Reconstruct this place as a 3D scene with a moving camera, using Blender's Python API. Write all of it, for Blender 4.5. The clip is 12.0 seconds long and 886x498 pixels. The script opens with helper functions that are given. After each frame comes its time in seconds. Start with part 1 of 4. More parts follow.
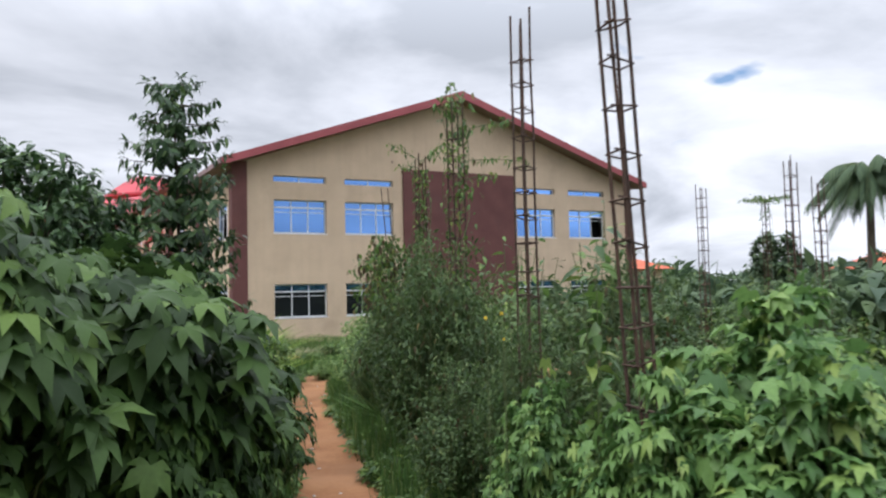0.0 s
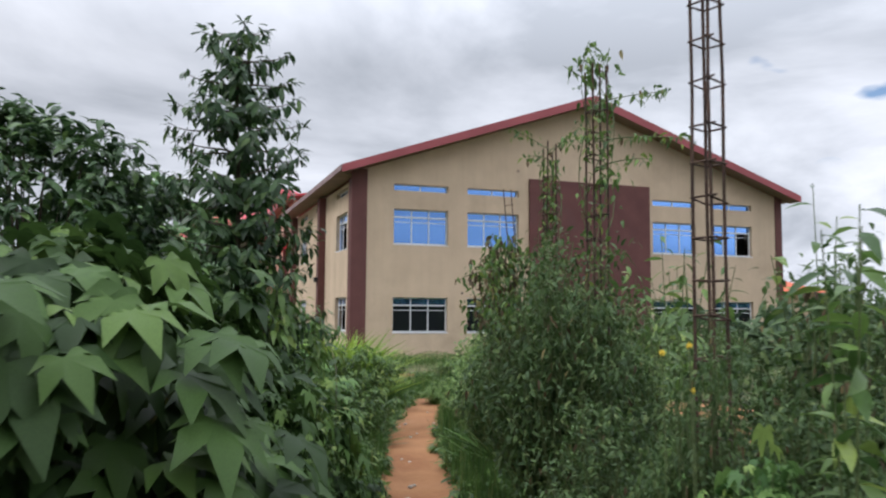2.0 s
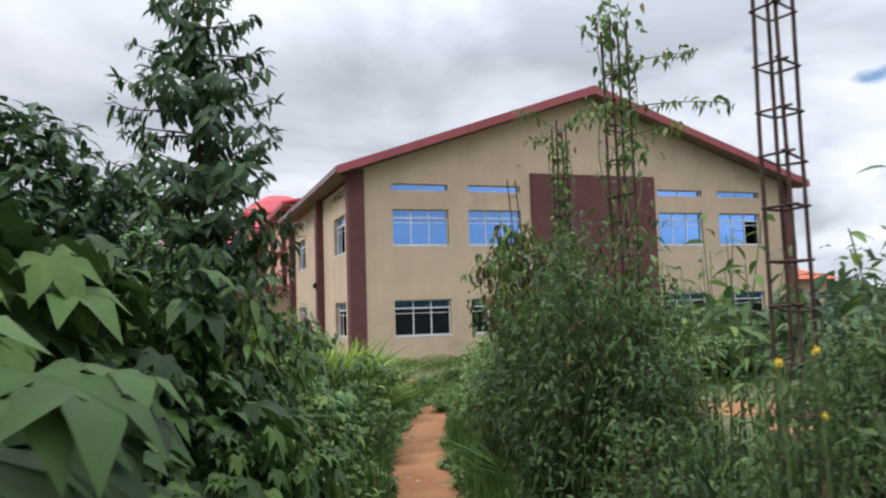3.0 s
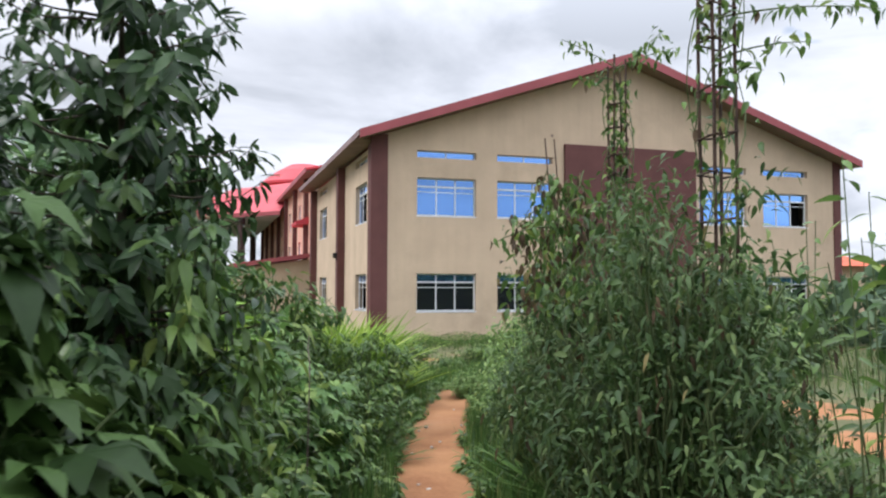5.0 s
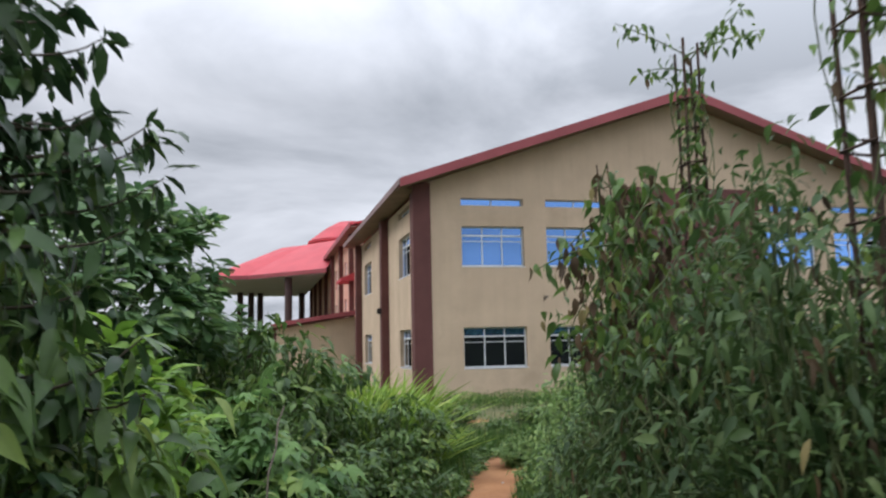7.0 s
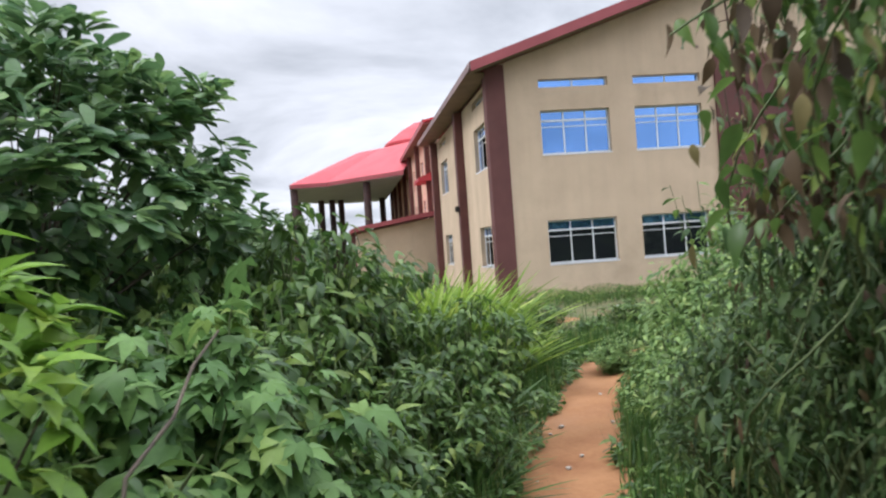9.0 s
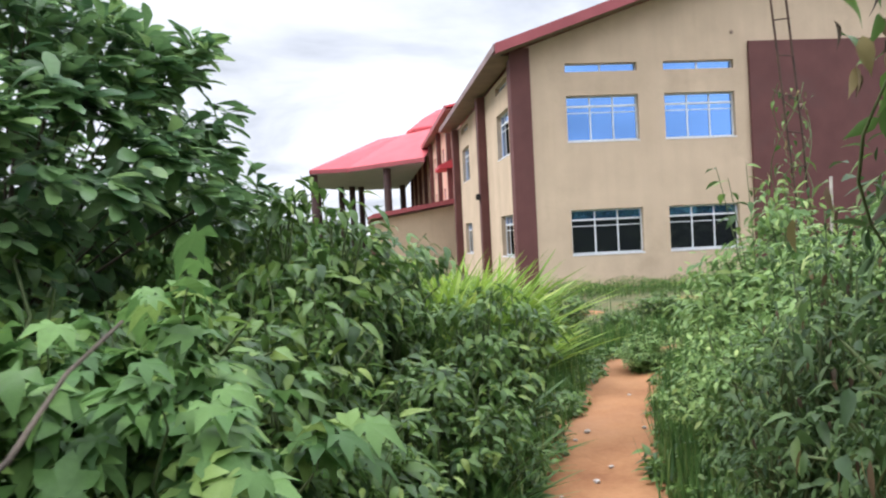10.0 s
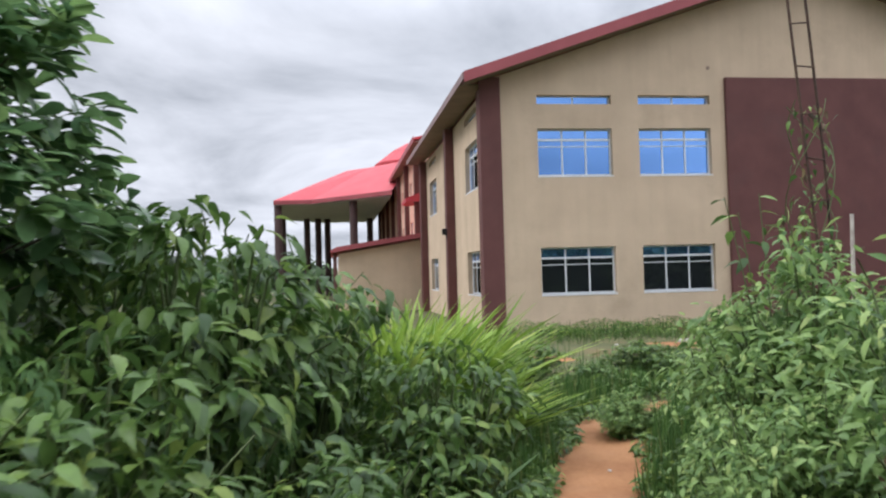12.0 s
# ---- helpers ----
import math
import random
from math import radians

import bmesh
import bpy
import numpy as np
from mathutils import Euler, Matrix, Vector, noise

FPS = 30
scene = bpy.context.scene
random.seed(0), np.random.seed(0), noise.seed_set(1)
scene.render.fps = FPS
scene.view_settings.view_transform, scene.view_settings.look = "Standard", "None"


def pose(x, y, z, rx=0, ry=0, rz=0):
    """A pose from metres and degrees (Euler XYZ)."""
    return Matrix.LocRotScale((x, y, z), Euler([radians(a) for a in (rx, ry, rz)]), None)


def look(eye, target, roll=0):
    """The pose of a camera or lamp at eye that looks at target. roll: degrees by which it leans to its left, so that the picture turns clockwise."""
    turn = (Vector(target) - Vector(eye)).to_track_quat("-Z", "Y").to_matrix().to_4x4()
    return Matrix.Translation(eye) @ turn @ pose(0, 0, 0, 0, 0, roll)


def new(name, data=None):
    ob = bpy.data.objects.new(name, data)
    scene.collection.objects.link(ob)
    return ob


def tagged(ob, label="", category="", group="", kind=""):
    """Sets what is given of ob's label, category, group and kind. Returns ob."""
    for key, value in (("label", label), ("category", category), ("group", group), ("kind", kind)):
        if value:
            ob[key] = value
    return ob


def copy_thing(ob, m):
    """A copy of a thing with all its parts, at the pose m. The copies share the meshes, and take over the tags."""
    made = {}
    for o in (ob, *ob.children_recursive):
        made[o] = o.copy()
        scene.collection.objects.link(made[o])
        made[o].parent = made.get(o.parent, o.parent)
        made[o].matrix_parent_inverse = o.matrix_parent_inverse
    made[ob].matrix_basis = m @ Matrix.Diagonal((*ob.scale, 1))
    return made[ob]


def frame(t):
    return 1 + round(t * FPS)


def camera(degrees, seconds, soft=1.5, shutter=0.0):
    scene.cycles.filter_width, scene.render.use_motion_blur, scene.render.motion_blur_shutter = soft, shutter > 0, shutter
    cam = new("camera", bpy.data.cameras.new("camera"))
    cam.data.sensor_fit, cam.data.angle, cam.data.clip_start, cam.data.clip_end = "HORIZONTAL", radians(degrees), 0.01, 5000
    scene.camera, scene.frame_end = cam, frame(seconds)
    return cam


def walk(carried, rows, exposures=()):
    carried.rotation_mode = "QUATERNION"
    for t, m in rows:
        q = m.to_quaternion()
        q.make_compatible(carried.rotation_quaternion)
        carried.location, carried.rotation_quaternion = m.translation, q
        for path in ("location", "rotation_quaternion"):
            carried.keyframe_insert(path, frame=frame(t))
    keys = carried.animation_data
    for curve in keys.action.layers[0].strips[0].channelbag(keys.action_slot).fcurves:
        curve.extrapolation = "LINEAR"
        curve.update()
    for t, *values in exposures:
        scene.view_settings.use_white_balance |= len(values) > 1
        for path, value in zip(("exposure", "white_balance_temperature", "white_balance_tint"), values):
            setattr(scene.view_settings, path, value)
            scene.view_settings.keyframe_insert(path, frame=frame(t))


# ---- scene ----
cam = camera(58.8, 12.0, soft=2.2, shutter=0.5)
ROWS = [
    (0.0, -6.543, -27.006, 1.626, 93.23, 1.33, -28.26),
    (0.5, -6.360, -26.650, 1.617, 92.51, 0.57, -26.78),
    (1.0, -6.166, -26.287, 1.610, 92.27, 0.61, -24.94),
    (1.5, -5.956, -25.891, 1.609, 94.59, -0.72, -21.25),
    (2.0, -5.803, -25.498, 1.612, 94.54, -0.45, -19.22),
    (2.5, -5.673, -25.108, 1.616, 94.83, 1.58, -19.73),
    (4.5, -5.225, -23.778, 1.611, 93.27, 0.82, -16.46),
    (5.0, -5.108, -23.477, 1.616, 92.87, -0.17, -17.19),
    (5.5, -4.955, -23.213, 1.628, 92.70, 0.22, -16.97),
    (6.0, -4.830, -22.936, 1.622, 96.45, 0.88, -15.35),
    (6.5, -4.728, -22.649, 1.608, 97.62, 0.88, -14.68),
    (8.5, -4.293, -21.203, 1.522, 91.43, 3.64, -7.62),
    (9.0, -4.202, -20.829, 1.501, 90.04, 4.02, -7.09),
    (9.5, -4.156, -20.470, 1.479, 89.30, 3.16, -5.55),
    (10.0, -4.116, -20.248, 1.454, 89.36, 2.78, -5.63),
    (10.5, -4.055, -20.037, 1.438, 89.58, 1.88, -6.48),
    (11.0, -4.006, -19.758, 1.439, 90.29, 1.25, -5.70),
    (11.5, -3.936, -19.450, 1.454, 90.76, 1.33, -6.76),
    (12.0, -3.846, -19.122, 1.486, 91.83, 1.57, -7.91),
]
walk(cam, [(t, pose(x, y, z, rx, ry, rz)) for t, x, y, z, rx, ry, rz in ROWS],
     ((0.0, 0.36, 6050, 13), (0.5, 0.22, 6050, 13), (1.0, 0.42, 6050, 13), (1.6, 0.27, 6050, 13), (2.5, 0.2, 6050, 12), (4.5, 0.57, 6050, 13), (5.5, 0.52, 6050, 13), (6.0, 0.45, 6050, 13), (6.5, 0.04, 6050, 12), (8.5, 0.48, 6020, 13), (9.0, 0.56, 6020, 13), (9.5, 0.74, 6020, 13), (10.0, 0.84, 6020, 13), (11.0, 0.5, 6020, 13), (12.0, 0.38, 6020, 13)))

# ---- sky and light ----
world = bpy.data.worlds.new("overcast_sky")
scene.world = world
world.use_nodes = True
wn, wl = world.node_tree.nodes, world.node_tree.links
wn.clear()
SUN_ELEVATION, SUN_AZIMUTH = 48, 264  # degrees; azimuth clockwise from +y


def wnode(kind, **values):
    n = wn.new(kind)
    for key, value in values.items():
        n.inputs[key].default_value = value
    return n


w_coord = wn.new("ShaderNodeTexCoord")
w_sky = wn.new("ShaderNodeTexSky")
w_sky.sky_type = "NISHITA"
w_sky.sun_disc = False
w_sky.sun_elevation, w_sky.sun_rotation = radians(SUN_ELEVATION), radians(SUN_AZIMUTH)
w_split = wn.new("ShaderNodeSeparateXYZ")
wl.new(w_coord.outputs["Generated"], w_split.inputs[0])
# clouds are flattened towards the horizon
w_add = wn.new("ShaderNodeMath"); w_add.operation = "ADD"; w_add.inputs[1].default_value = 0.22
wl.new(w_split.outputs["Z"], w_add.inputs[0])
w_max = wn.new("ShaderNodeMath"); w_max.operation = "MAXIMUM"; w_max.inputs[1].default_value = 0.06
wl.new(w_add.outputs[0], w_max.inputs[0])
w_dx = wn.new("ShaderNodeMath"); w_dx.operation = "DIVIDE"
w_dy = wn.new("ShaderNodeMath"); w_dy.operation = "DIVIDE"
for d, axis in ((w_dx, "X"), (w_dy, "Y")):
    wl.new(w_split.outputs[axis], d.inputs[0])
    wl.new(w_max.outputs[0], d.inputs[1])
w_plane = wn.new("ShaderNodeCombineXYZ")
wl.new(w_dx.outputs[0], w_plane.inputs[0])
wl.new(w_dy.outputs[0], w_plane.inputs[1])
w_big = wnode("ShaderNodeTexNoise", Scale=1.1, Detail=7.0, Roughness=0.55, Distortion=0.4)
w_hole = wnode("ShaderNodeTexNoise", Scale=2.3, Detail=4.0, Roughness=0.5)
w_shift = wn.new("ShaderNodeVectorMath"); w_shift.operation = "ADD"; w_shift.inputs[1].default_value = (3.7, 1.9, 0.0)
wl.new(w_plane.outputs[0], w_big.inputs["Vector"])
wl.new(w_plane.outputs[0], w_shift.inputs[0])
wl.new(w_shift.outputs[0], w_hole.inputs["Vector"])
w_ramp = wn.new("ShaderNodeValToRGB")
w_ramp.color_ramp.elements[0].position, w_ramp.color_ramp.elements[0].color = 0.37, (0.44, 0.46, 0.485, 1)
w_ramp.color_ramp.elements[1].position, w_ramp.color_ramp.elements[1].color = 0.63, (0.85, 0.86, 0.88, 1)
wl.new(w_big.outputs["Fac"], w_ramp.inputs[0])
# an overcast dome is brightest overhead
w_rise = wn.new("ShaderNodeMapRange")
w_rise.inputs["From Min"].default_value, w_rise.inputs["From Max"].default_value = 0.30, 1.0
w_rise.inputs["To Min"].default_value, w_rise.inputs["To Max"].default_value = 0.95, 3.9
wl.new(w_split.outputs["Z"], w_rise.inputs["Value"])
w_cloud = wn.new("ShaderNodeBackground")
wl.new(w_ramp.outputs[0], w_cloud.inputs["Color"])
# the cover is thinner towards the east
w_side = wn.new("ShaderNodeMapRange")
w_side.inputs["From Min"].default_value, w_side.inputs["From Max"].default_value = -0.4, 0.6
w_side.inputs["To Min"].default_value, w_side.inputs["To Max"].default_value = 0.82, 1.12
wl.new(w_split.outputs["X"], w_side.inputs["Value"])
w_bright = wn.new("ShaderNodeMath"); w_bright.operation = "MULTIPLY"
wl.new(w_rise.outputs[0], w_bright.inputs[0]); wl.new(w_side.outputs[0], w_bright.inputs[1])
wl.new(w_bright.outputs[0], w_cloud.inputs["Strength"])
w_clear = wn.new("ShaderNodeBackground")
w_clear.inputs["Strength"].default_value = 0.11
wl.new(w_sky.outputs[0], w_clear.inputs["Color"])
w_cover = wn.new("ShaderNodeValToRGB")
w_cover.color_ramp.elements[0].position, w_cover.color_ramp.elements[0].color = 0.31, (0, 0, 0, 1)
w_cover.color_ramp.elements[1].position, w_cover.color_ramp.elements[1].color = 0.36, (1, 1, 1, 1)
wl.new(w_hole.outputs["Fac"], w_cover.inputs[0])
# the few gaps in the cover lie high in the east only
w_east = wn.new("ShaderNodeMapRange")
w_east.inputs["From Min"].default_value, w_east.inputs["From Max"].default_value = 0.45, 0.6
w_east.inputs["To Min"].default_value, w_east.inputs["To Max"].default_value = 1.0, 0.0
wl.new(w_split.outputs["X"], w_east.inputs["Value"])
w_high = wn.new("ShaderNodeMapRange")
w_high.inputs["From Min"].default_value, w_high.inputs["From Max"].default_value = 0.17, 0.22
w_high.inputs["To Min"].default_value, w_high.inputs["To Max"].default_value = 1.0, 0.0
wl.new(w_split.outputs["Z"], w_high.inputs["Value"])
w_shut = wn.new("ShaderNodeMath"); w_shut.operation = "MAXIMUM"
wl.new(w_east.outputs[0], w_shut.inputs[0]); wl.new(w_high.outputs[0], w_shut.inputs[1])
w_close = wn.new("ShaderNodeMath"); w_close.operation = "MAXIMUM"
wl.new(w_cover.outputs[0], w_close.inputs[0]); wl.new(w_shut.outputs[0], w_close.inputs[1])
w_mix = wn.new("ShaderNodeMixShader")
wl.new(w_close.outputs[0], w_mix.inputs[0])
wl.new(w_clear.outputs[0], w_mix.inputs[1])
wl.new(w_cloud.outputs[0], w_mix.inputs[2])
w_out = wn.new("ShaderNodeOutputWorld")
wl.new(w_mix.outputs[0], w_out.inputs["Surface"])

sun_data = bpy.data.lights.new("sun", "SUN")
sun_data.energy, sun_data.angle, sun_data.color = 1.5, radians(22), (1.0, 0.96, 0.9)
sun = new("sun", sun_data)
_a, _e = radians(SUN_AZIMUTH), radians(SUN_ELEVATION)
sun.matrix_world = look((40 * math.sin(_a) * math.cos(_e), 40 * math.cos(_a) * math.cos(_e), 40 * math.sin(_e)), (0, 0, 0))


# ---- materials ----
def material(name, low, high, rough=0.8, metal=0.0, scale=6.0, fine=60.0, bump=0.15, spec=0.3, stains=None, space="Object", streaks=0.0):
    """A surface whose colour wanders between low and high, at a broad and a fine scale, with relief; stains: a third colour in patches."""
    m = bpy.data.materials.new(name)
    m.use_nodes = True
    n, l = m.node_tree.nodes, m.node_tree.links
    b = n["Principled BSDF"]
    co = n.new("ShaderNodeTexCoord")
    broad = n.new("ShaderNodeTexNoise"); broad.inputs["Scale"].default_value = scale; broad.inputs["Detail"].default_value = 5
    small = n.new("ShaderNodeTexNoise"); small.inputs["Scale"].default_value = fine; small.inputs["Detail"].default_value = 4
    l.new(co.outputs[space], broad.inputs["Vector"]); l.new(co.outputs[space], small.inputs["Vector"])
    both = n.new("ShaderNodeMath"); both.operation = "MULTIPLY_ADD"; both.inputs[1].default_value = 0.35
    l.new(small.outputs["Fac"], both.inputs[0]); l.new(broad.outputs["Fac"], both.inputs[2])
    ramp = n.new("ShaderNodeValToRGB")
    ramp.color_ramp.elements[0].position, ramp.color_ramp.elements[0].color = 0.45, (*low, 1)
    ramp.color_ramp.elements[1].position, ramp.color_ramp.elements[1].color = 0.9, (*high, 1)
    l.new(both.outputs[0], ramp.inputs[0])
    colour = ramp.outputs[0]
    if stains:
        patch = n.new("ShaderNodeTexNoise"); patch.inputs["Scale"].default_value = scale * 0.45; patch.inputs["Detail"].default_value = 8
        patch.inputs["Roughness"].default_value = 0.65
        l.new(co.outputs[space], patch.inputs["Vector"])
        cut = n.new("ShaderNodeValToRGB")
        cut.color_ramp.elements[0].position, cut.color_ramp.elements[1].position = 0.54, 0.74
        l.new(patch.outputs["Fac"], cut.inputs[0])
        mix = n.new("ShaderNodeMixRGB"); mix.inputs[2].default_value = (*stains, 1)
        l.new(cut.outputs[0], mix.inputs[0]); l.new(colour, mix.inputs[1])
        colour = mix.outputs[0]
    if streaks:
        squeeze = n.new("ShaderNodeMapping"); squeeze.inputs["Scale"].default_value = (2.6, 2.6, 0.16)
        l.new(co.outputs[space], squeeze.inputs["Vector"])
        drip = n.new("ShaderNodeTexNoise"); drip.inputs["Scale"].default_value = 1.6; drip.inputs["Detail"].default_value = 6
        l.new(squeeze.outputs[0], drip.inputs["Vector"])
        span = n.new("ShaderNodeMapRange")
        span.inputs["From Min"].default_value, span.inputs["From Max"].default_value = 0.3, 0.62
        span.inputs["To Min"].default_value, span.inputs["To Max"].default_value = 1.0 - streaks, 1.0
        l.new(drip.outputs["Fac"], span.inputs["Value"])
        wash = n.new("ShaderNodeHueSaturation")
        l.new(colour, wash.inputs["Color"]); l.new(span.outputs[0], wash.inputs["Value"])
        colour = wash.outputs[0]
    l.new(colour, b.inputs["Base Color"])
    b.inputs["Roughness"].default_value, b.inputs["Metallic"].default_value = rough, metal
    b.inputs["Specular IOR Level"].default_value = spec
    if bump:
        bp = n.new("ShaderNodeBump"); bp.inputs["Strength"].default_value = bump; bp.inputs["Distance"].default_value = 0.02
        l.new(both.outputs[0], bp.inputs["Height"]); l.new(bp.outputs[0], b.inputs["Normal"])
    return m


def leaf_material(name, dark, light, yellow, glow=0.3, rough=0.42, spec=0.24):
    """Leaves: every leaf has its own green between dark and light, a few turn yellow; light shines through the blade."""
    m = bpy.data.materials.new(name)
    m.use_nodes = True
    n, l = m.node_tree.nodes, m.node_tree.links
    b = n["Principled BSDF"]
    geo = n.new("ShaderNodeNewGeometry")
    info = n.new("ShaderNodeObjectInfo")
    add = n.new("ShaderNodeMath"); add.operation = "ADD"
    l.new(geo.outputs["Random Per Island"], add.inputs[0]); l.new(info.outputs["Random"], add.inputs[1])
    frac = n.new("ShaderNodeMath"); frac.operation = "FRACT"
    l.new(add.outputs[0], frac.inputs[0])
    ramp = n.new("ShaderNodeValToRGB")
    e = ramp.color_ramp.elements
    e[0].position, e[0].color = 0.0, (*dark, 1)
    e[1].position, e[1].color = 1.0, (*yellow, 1)
    mid = e.new(0.82); mid.color = (*light, 1)
    l.new(frac.outputs[0], ramp.inputs[0])
    co = n.new("ShaderNodeTexCoord")
    spots = n.new("ShaderNodeTexNoise"); spots.inputs["Scale"].default_value = 35; spots.inputs["Detail"].default_value = 3
    l.new(co.outputs["Object"], spots.inputs["Vector"])
    val = n.new("ShaderNodeMapRange"); val.inputs["To Min"].default_value, val.inputs["To Max"].default_value = 0.72, 1.25
    l.new(spots.outputs["Fac"], val.inputs["Value"])
    hsv = n.new("ShaderNodeHueSaturation")
    l.new(ramp.outputs[0], hsv.inputs["Color"]); l.new(val.outputs[0], hsv.inputs["Value"])
    l.new(hsv.outputs[0], b.inputs["Base Color"])
    b.inputs["Roughness"].default_value = rough
    b.inputs["Specular IOR Level"].default_value = spec
    tr = n.new("ShaderNodeBsdfTranslucent")
    l.new(hsv.outputs[0], tr.inputs["Color"])
    mix = n.new("ShaderNodeMixShader"); mix.inputs[0].default_value = glow
    l.new(b.outputs[0], mix.inputs[1]); l.new(tr.outputs[0], mix.inputs[2])
    l.new(mix.outputs[0], n["Material Output"].inputs["Surface"])
    return m


M_WALL = material("cream_plaster", (0.50, 0.385, 0.27), (0.60, 0.465, 0.33), 0.9, scale=1.1, fine=45, bump=0.12, stains=(0.45, 0.345, 0.24), streaks=0.06)
M_PINK = material("peach_plaster", (0.58, 0.36, 0.26), (0.66, 0.42, 0.31), 0.9, scale=0.9, fine=40, bump=0.1, streaks=0.06)
M_MAROON = material("maroon_paint", (0.102, 0.041, 0.037), (0.138, 0.056, 0.050), 0.75, scale=1.6, fine=40, bump=0.12, stains=(0.105, 0.05, 0.046))
# maroon paint again, darker and greyer: the canopy columns' shade is in the colour
M_MAROON_SHADED = material("shaded_maroon_paint", (0.058, 0.036, 0.034), (0.085, 0.052, 0.048), 0.75, scale=1.6, fine=40, bump=0.1)
M_ROOF = material("red_roof_sheet", (0.38, 0.045, 0.055), (0.50, 0.072, 0.085), 0.55, scale=0.8, fine=18, bump=0.03, spec=0.3)
M_FASCIA = material("red_fascia", (0.26, 0.058, 0.064), (0.34, 0.08, 0.088), 0.5, scale=1.0, fine=25, bump=0.05, spec=0.4)
M_EAVE = material("dull_eave_board", (0.19, 0.125, 0.122), (0.27, 0.185, 0.18), 0.6, scale=1.4, fine=25, bump=0.05)
M_SOFFIT = material("dull_soffit", (0.20, 0.145, 0.115), (0.27, 0.195, 0.155), 0.85, scale=2, fine=40, bump=0.06)
M_SOFFIT_PALE = material("pale_canopy_soffit", (0.42, 0.42, 0.42), (0.5, 0.5, 0.5), 0.85, scale=1, fine=30, bump=0.04)
M_FRAME = material("white_aluminium", (0.66, 0.68, 0.70), (0.78, 0.79, 0.80), 0.4, metal=0.1, scale=3, fine=30, bump=0.0, spec=0.5)
# near-black: the wall lamp's colour; elsewhere unlit rooms' shade in the colour
M_DARK = material("room_shade_and_lamp_black", (0.02, 0.02, 0.02), (0.03, 0.03, 0.03), 0.9, bump=0)
M_RUST = material("rusty_rebar", (0.045, 0.03, 0.025), (0.11, 0.065, 0.045), 0.85, metal=0.25, scale=12, fine=160, bump=0.4)
M_BARK = material("bark", (0.05, 0.04, 0.03), (0.12, 0.095, 0.07), 0.9, scale=14, fine=90, bump=0.5)
M_STEM = material("green_stem", (0.06, 0.09, 0.03), (0.12, 0.15, 0.06), 0.7, scale=20, fine=90, bump=0.2)
M_LATERITE = material("laterite_path", (0.215, 0.092, 0.038), (0.365, 0.18, 0.08), 0.95, scale=1.6, fine=28, bump=0.55, stains=(0.31, 0.158, 0.08))
M_GROUND = material("weedy_soil", (0.055, 0.07, 0.025), (0.12, 0.11, 0.05), 0.97, scale=0.7, fine=14, bump=0.6, stains=(0.21, 0.11, 0.06))
M_STONE = material("pale_pebble", (0.3, 0.26, 0.22), (0.5, 0.45, 0.4), 0.9, scale=15, fine=90, bump=0.3)
M_TILE = material("orange_roof_tiles", (0.42, 0.085, 0.04), (0.55, 0.13, 0.06), 0.7, scale=1.5, fine=20, bump=0.1)
M_BLOCK = material("grey_screed", (0.3, 0.29, 0.27), (0.42, 0.4, 0.37), 0.9, scale=2, fine=40, bump=0.2)

M_GLASS = bpy.data.materials.new("blue_reflective_glass")
M_GLASS.use_nodes = True
_b = M_GLASS.node_tree.nodes["Principled BSDF"]
_b.inputs["Base Color"].default_value = (0.20, 0.39, 0.80, 1)
_b.inputs["Metallic"].default_value, _b.inputs["Roughness"].default_value = 0.92, 0.03
_n = M_GLASS.node_tree.nodes.new("ShaderNodeTexNoise"); _n.inputs["Scale"].default_value = 1.4
_c = M_GLASS.node_tree.nodes.new("ShaderNodeTexCoord")
_p = M_GLASS.node_tree.nodes.new("ShaderNodeBump"); _p.inputs["Strength"].default_value, _p.inputs["Distance"].default_value = 0.05, 0.02
M_GLASS.node_tree.links.new(_c.outputs["Object"], _n.inputs["Vector"])
M_GLASS.node_tree.links.new(_n.outputs["Fac"], _p.inputs["Height"])
M_GLASS.node_tree.links.new(_p.outputs[0], _b.inputs["Normal"])

M_TINTED = bpy.data.materials.new("dark_tinted_glass")
M_TINTED.use_nodes = True
_b = M_TINTED.node_tree.nodes["Principled BSDF"]
_b.inputs["Base Color"].default_value = (0.012, 0.014, 0.016, 1)
_b.inputs["Roughness"].default_value, _b.inputs["Specular IOR Level"].default_value = 0.04, 0.5

M_PETAL = material("yellow_petal", (0.55, 0.38, 0.03), (0.75, 0.55, 0.05), 0.7, scale=40, fine=200, bump=0.05)
L_LOBED = leaf_material("lobed_leaf", (0.058, 0.128, 0.038), (0.165, 0.285, 0.080), (0.26, 0.35, 0.09), 0.36, 0.46)
# deep green kind; the shade on the left mass is put into its colour
L_LOBED_SHADED = leaf_material("shaded_lobed_leaf", (0.017, 0.036, 0.010), (0.062, 0.114, 0.028), (0.11, 0.175, 0.04), 0.22, 0.5, 0.16)
L_OVATE = leaf_material("ovate_leaf", (0.040, 0.086, 0.022), (0.135, 0.225, 0.052), (0.24, 0.31, 0.07), 0.36, 0.4, 0.34)
L_NARROW = leaf_material("lance_leaf", (0.034, 0.068, 0.022), (0.090, 0.148, 0.046), (0.14, 0.19, 0.06), 0.36, 0.48)
L_FRESH = leaf_material("fresh_weed_leaf", (0.098, 0.178, 0.058), (0.26, 0.38, 0.12), (0.36, 0.44, 0.15), 0.4)
L_GLOSSY = leaf_material("glossy_rosette_leaf", (0.062, 0.13, 0.056), (0.18, 0.295, 0.11), (0.25, 0.36, 0.12), 0.34, 0.30, 0.4)
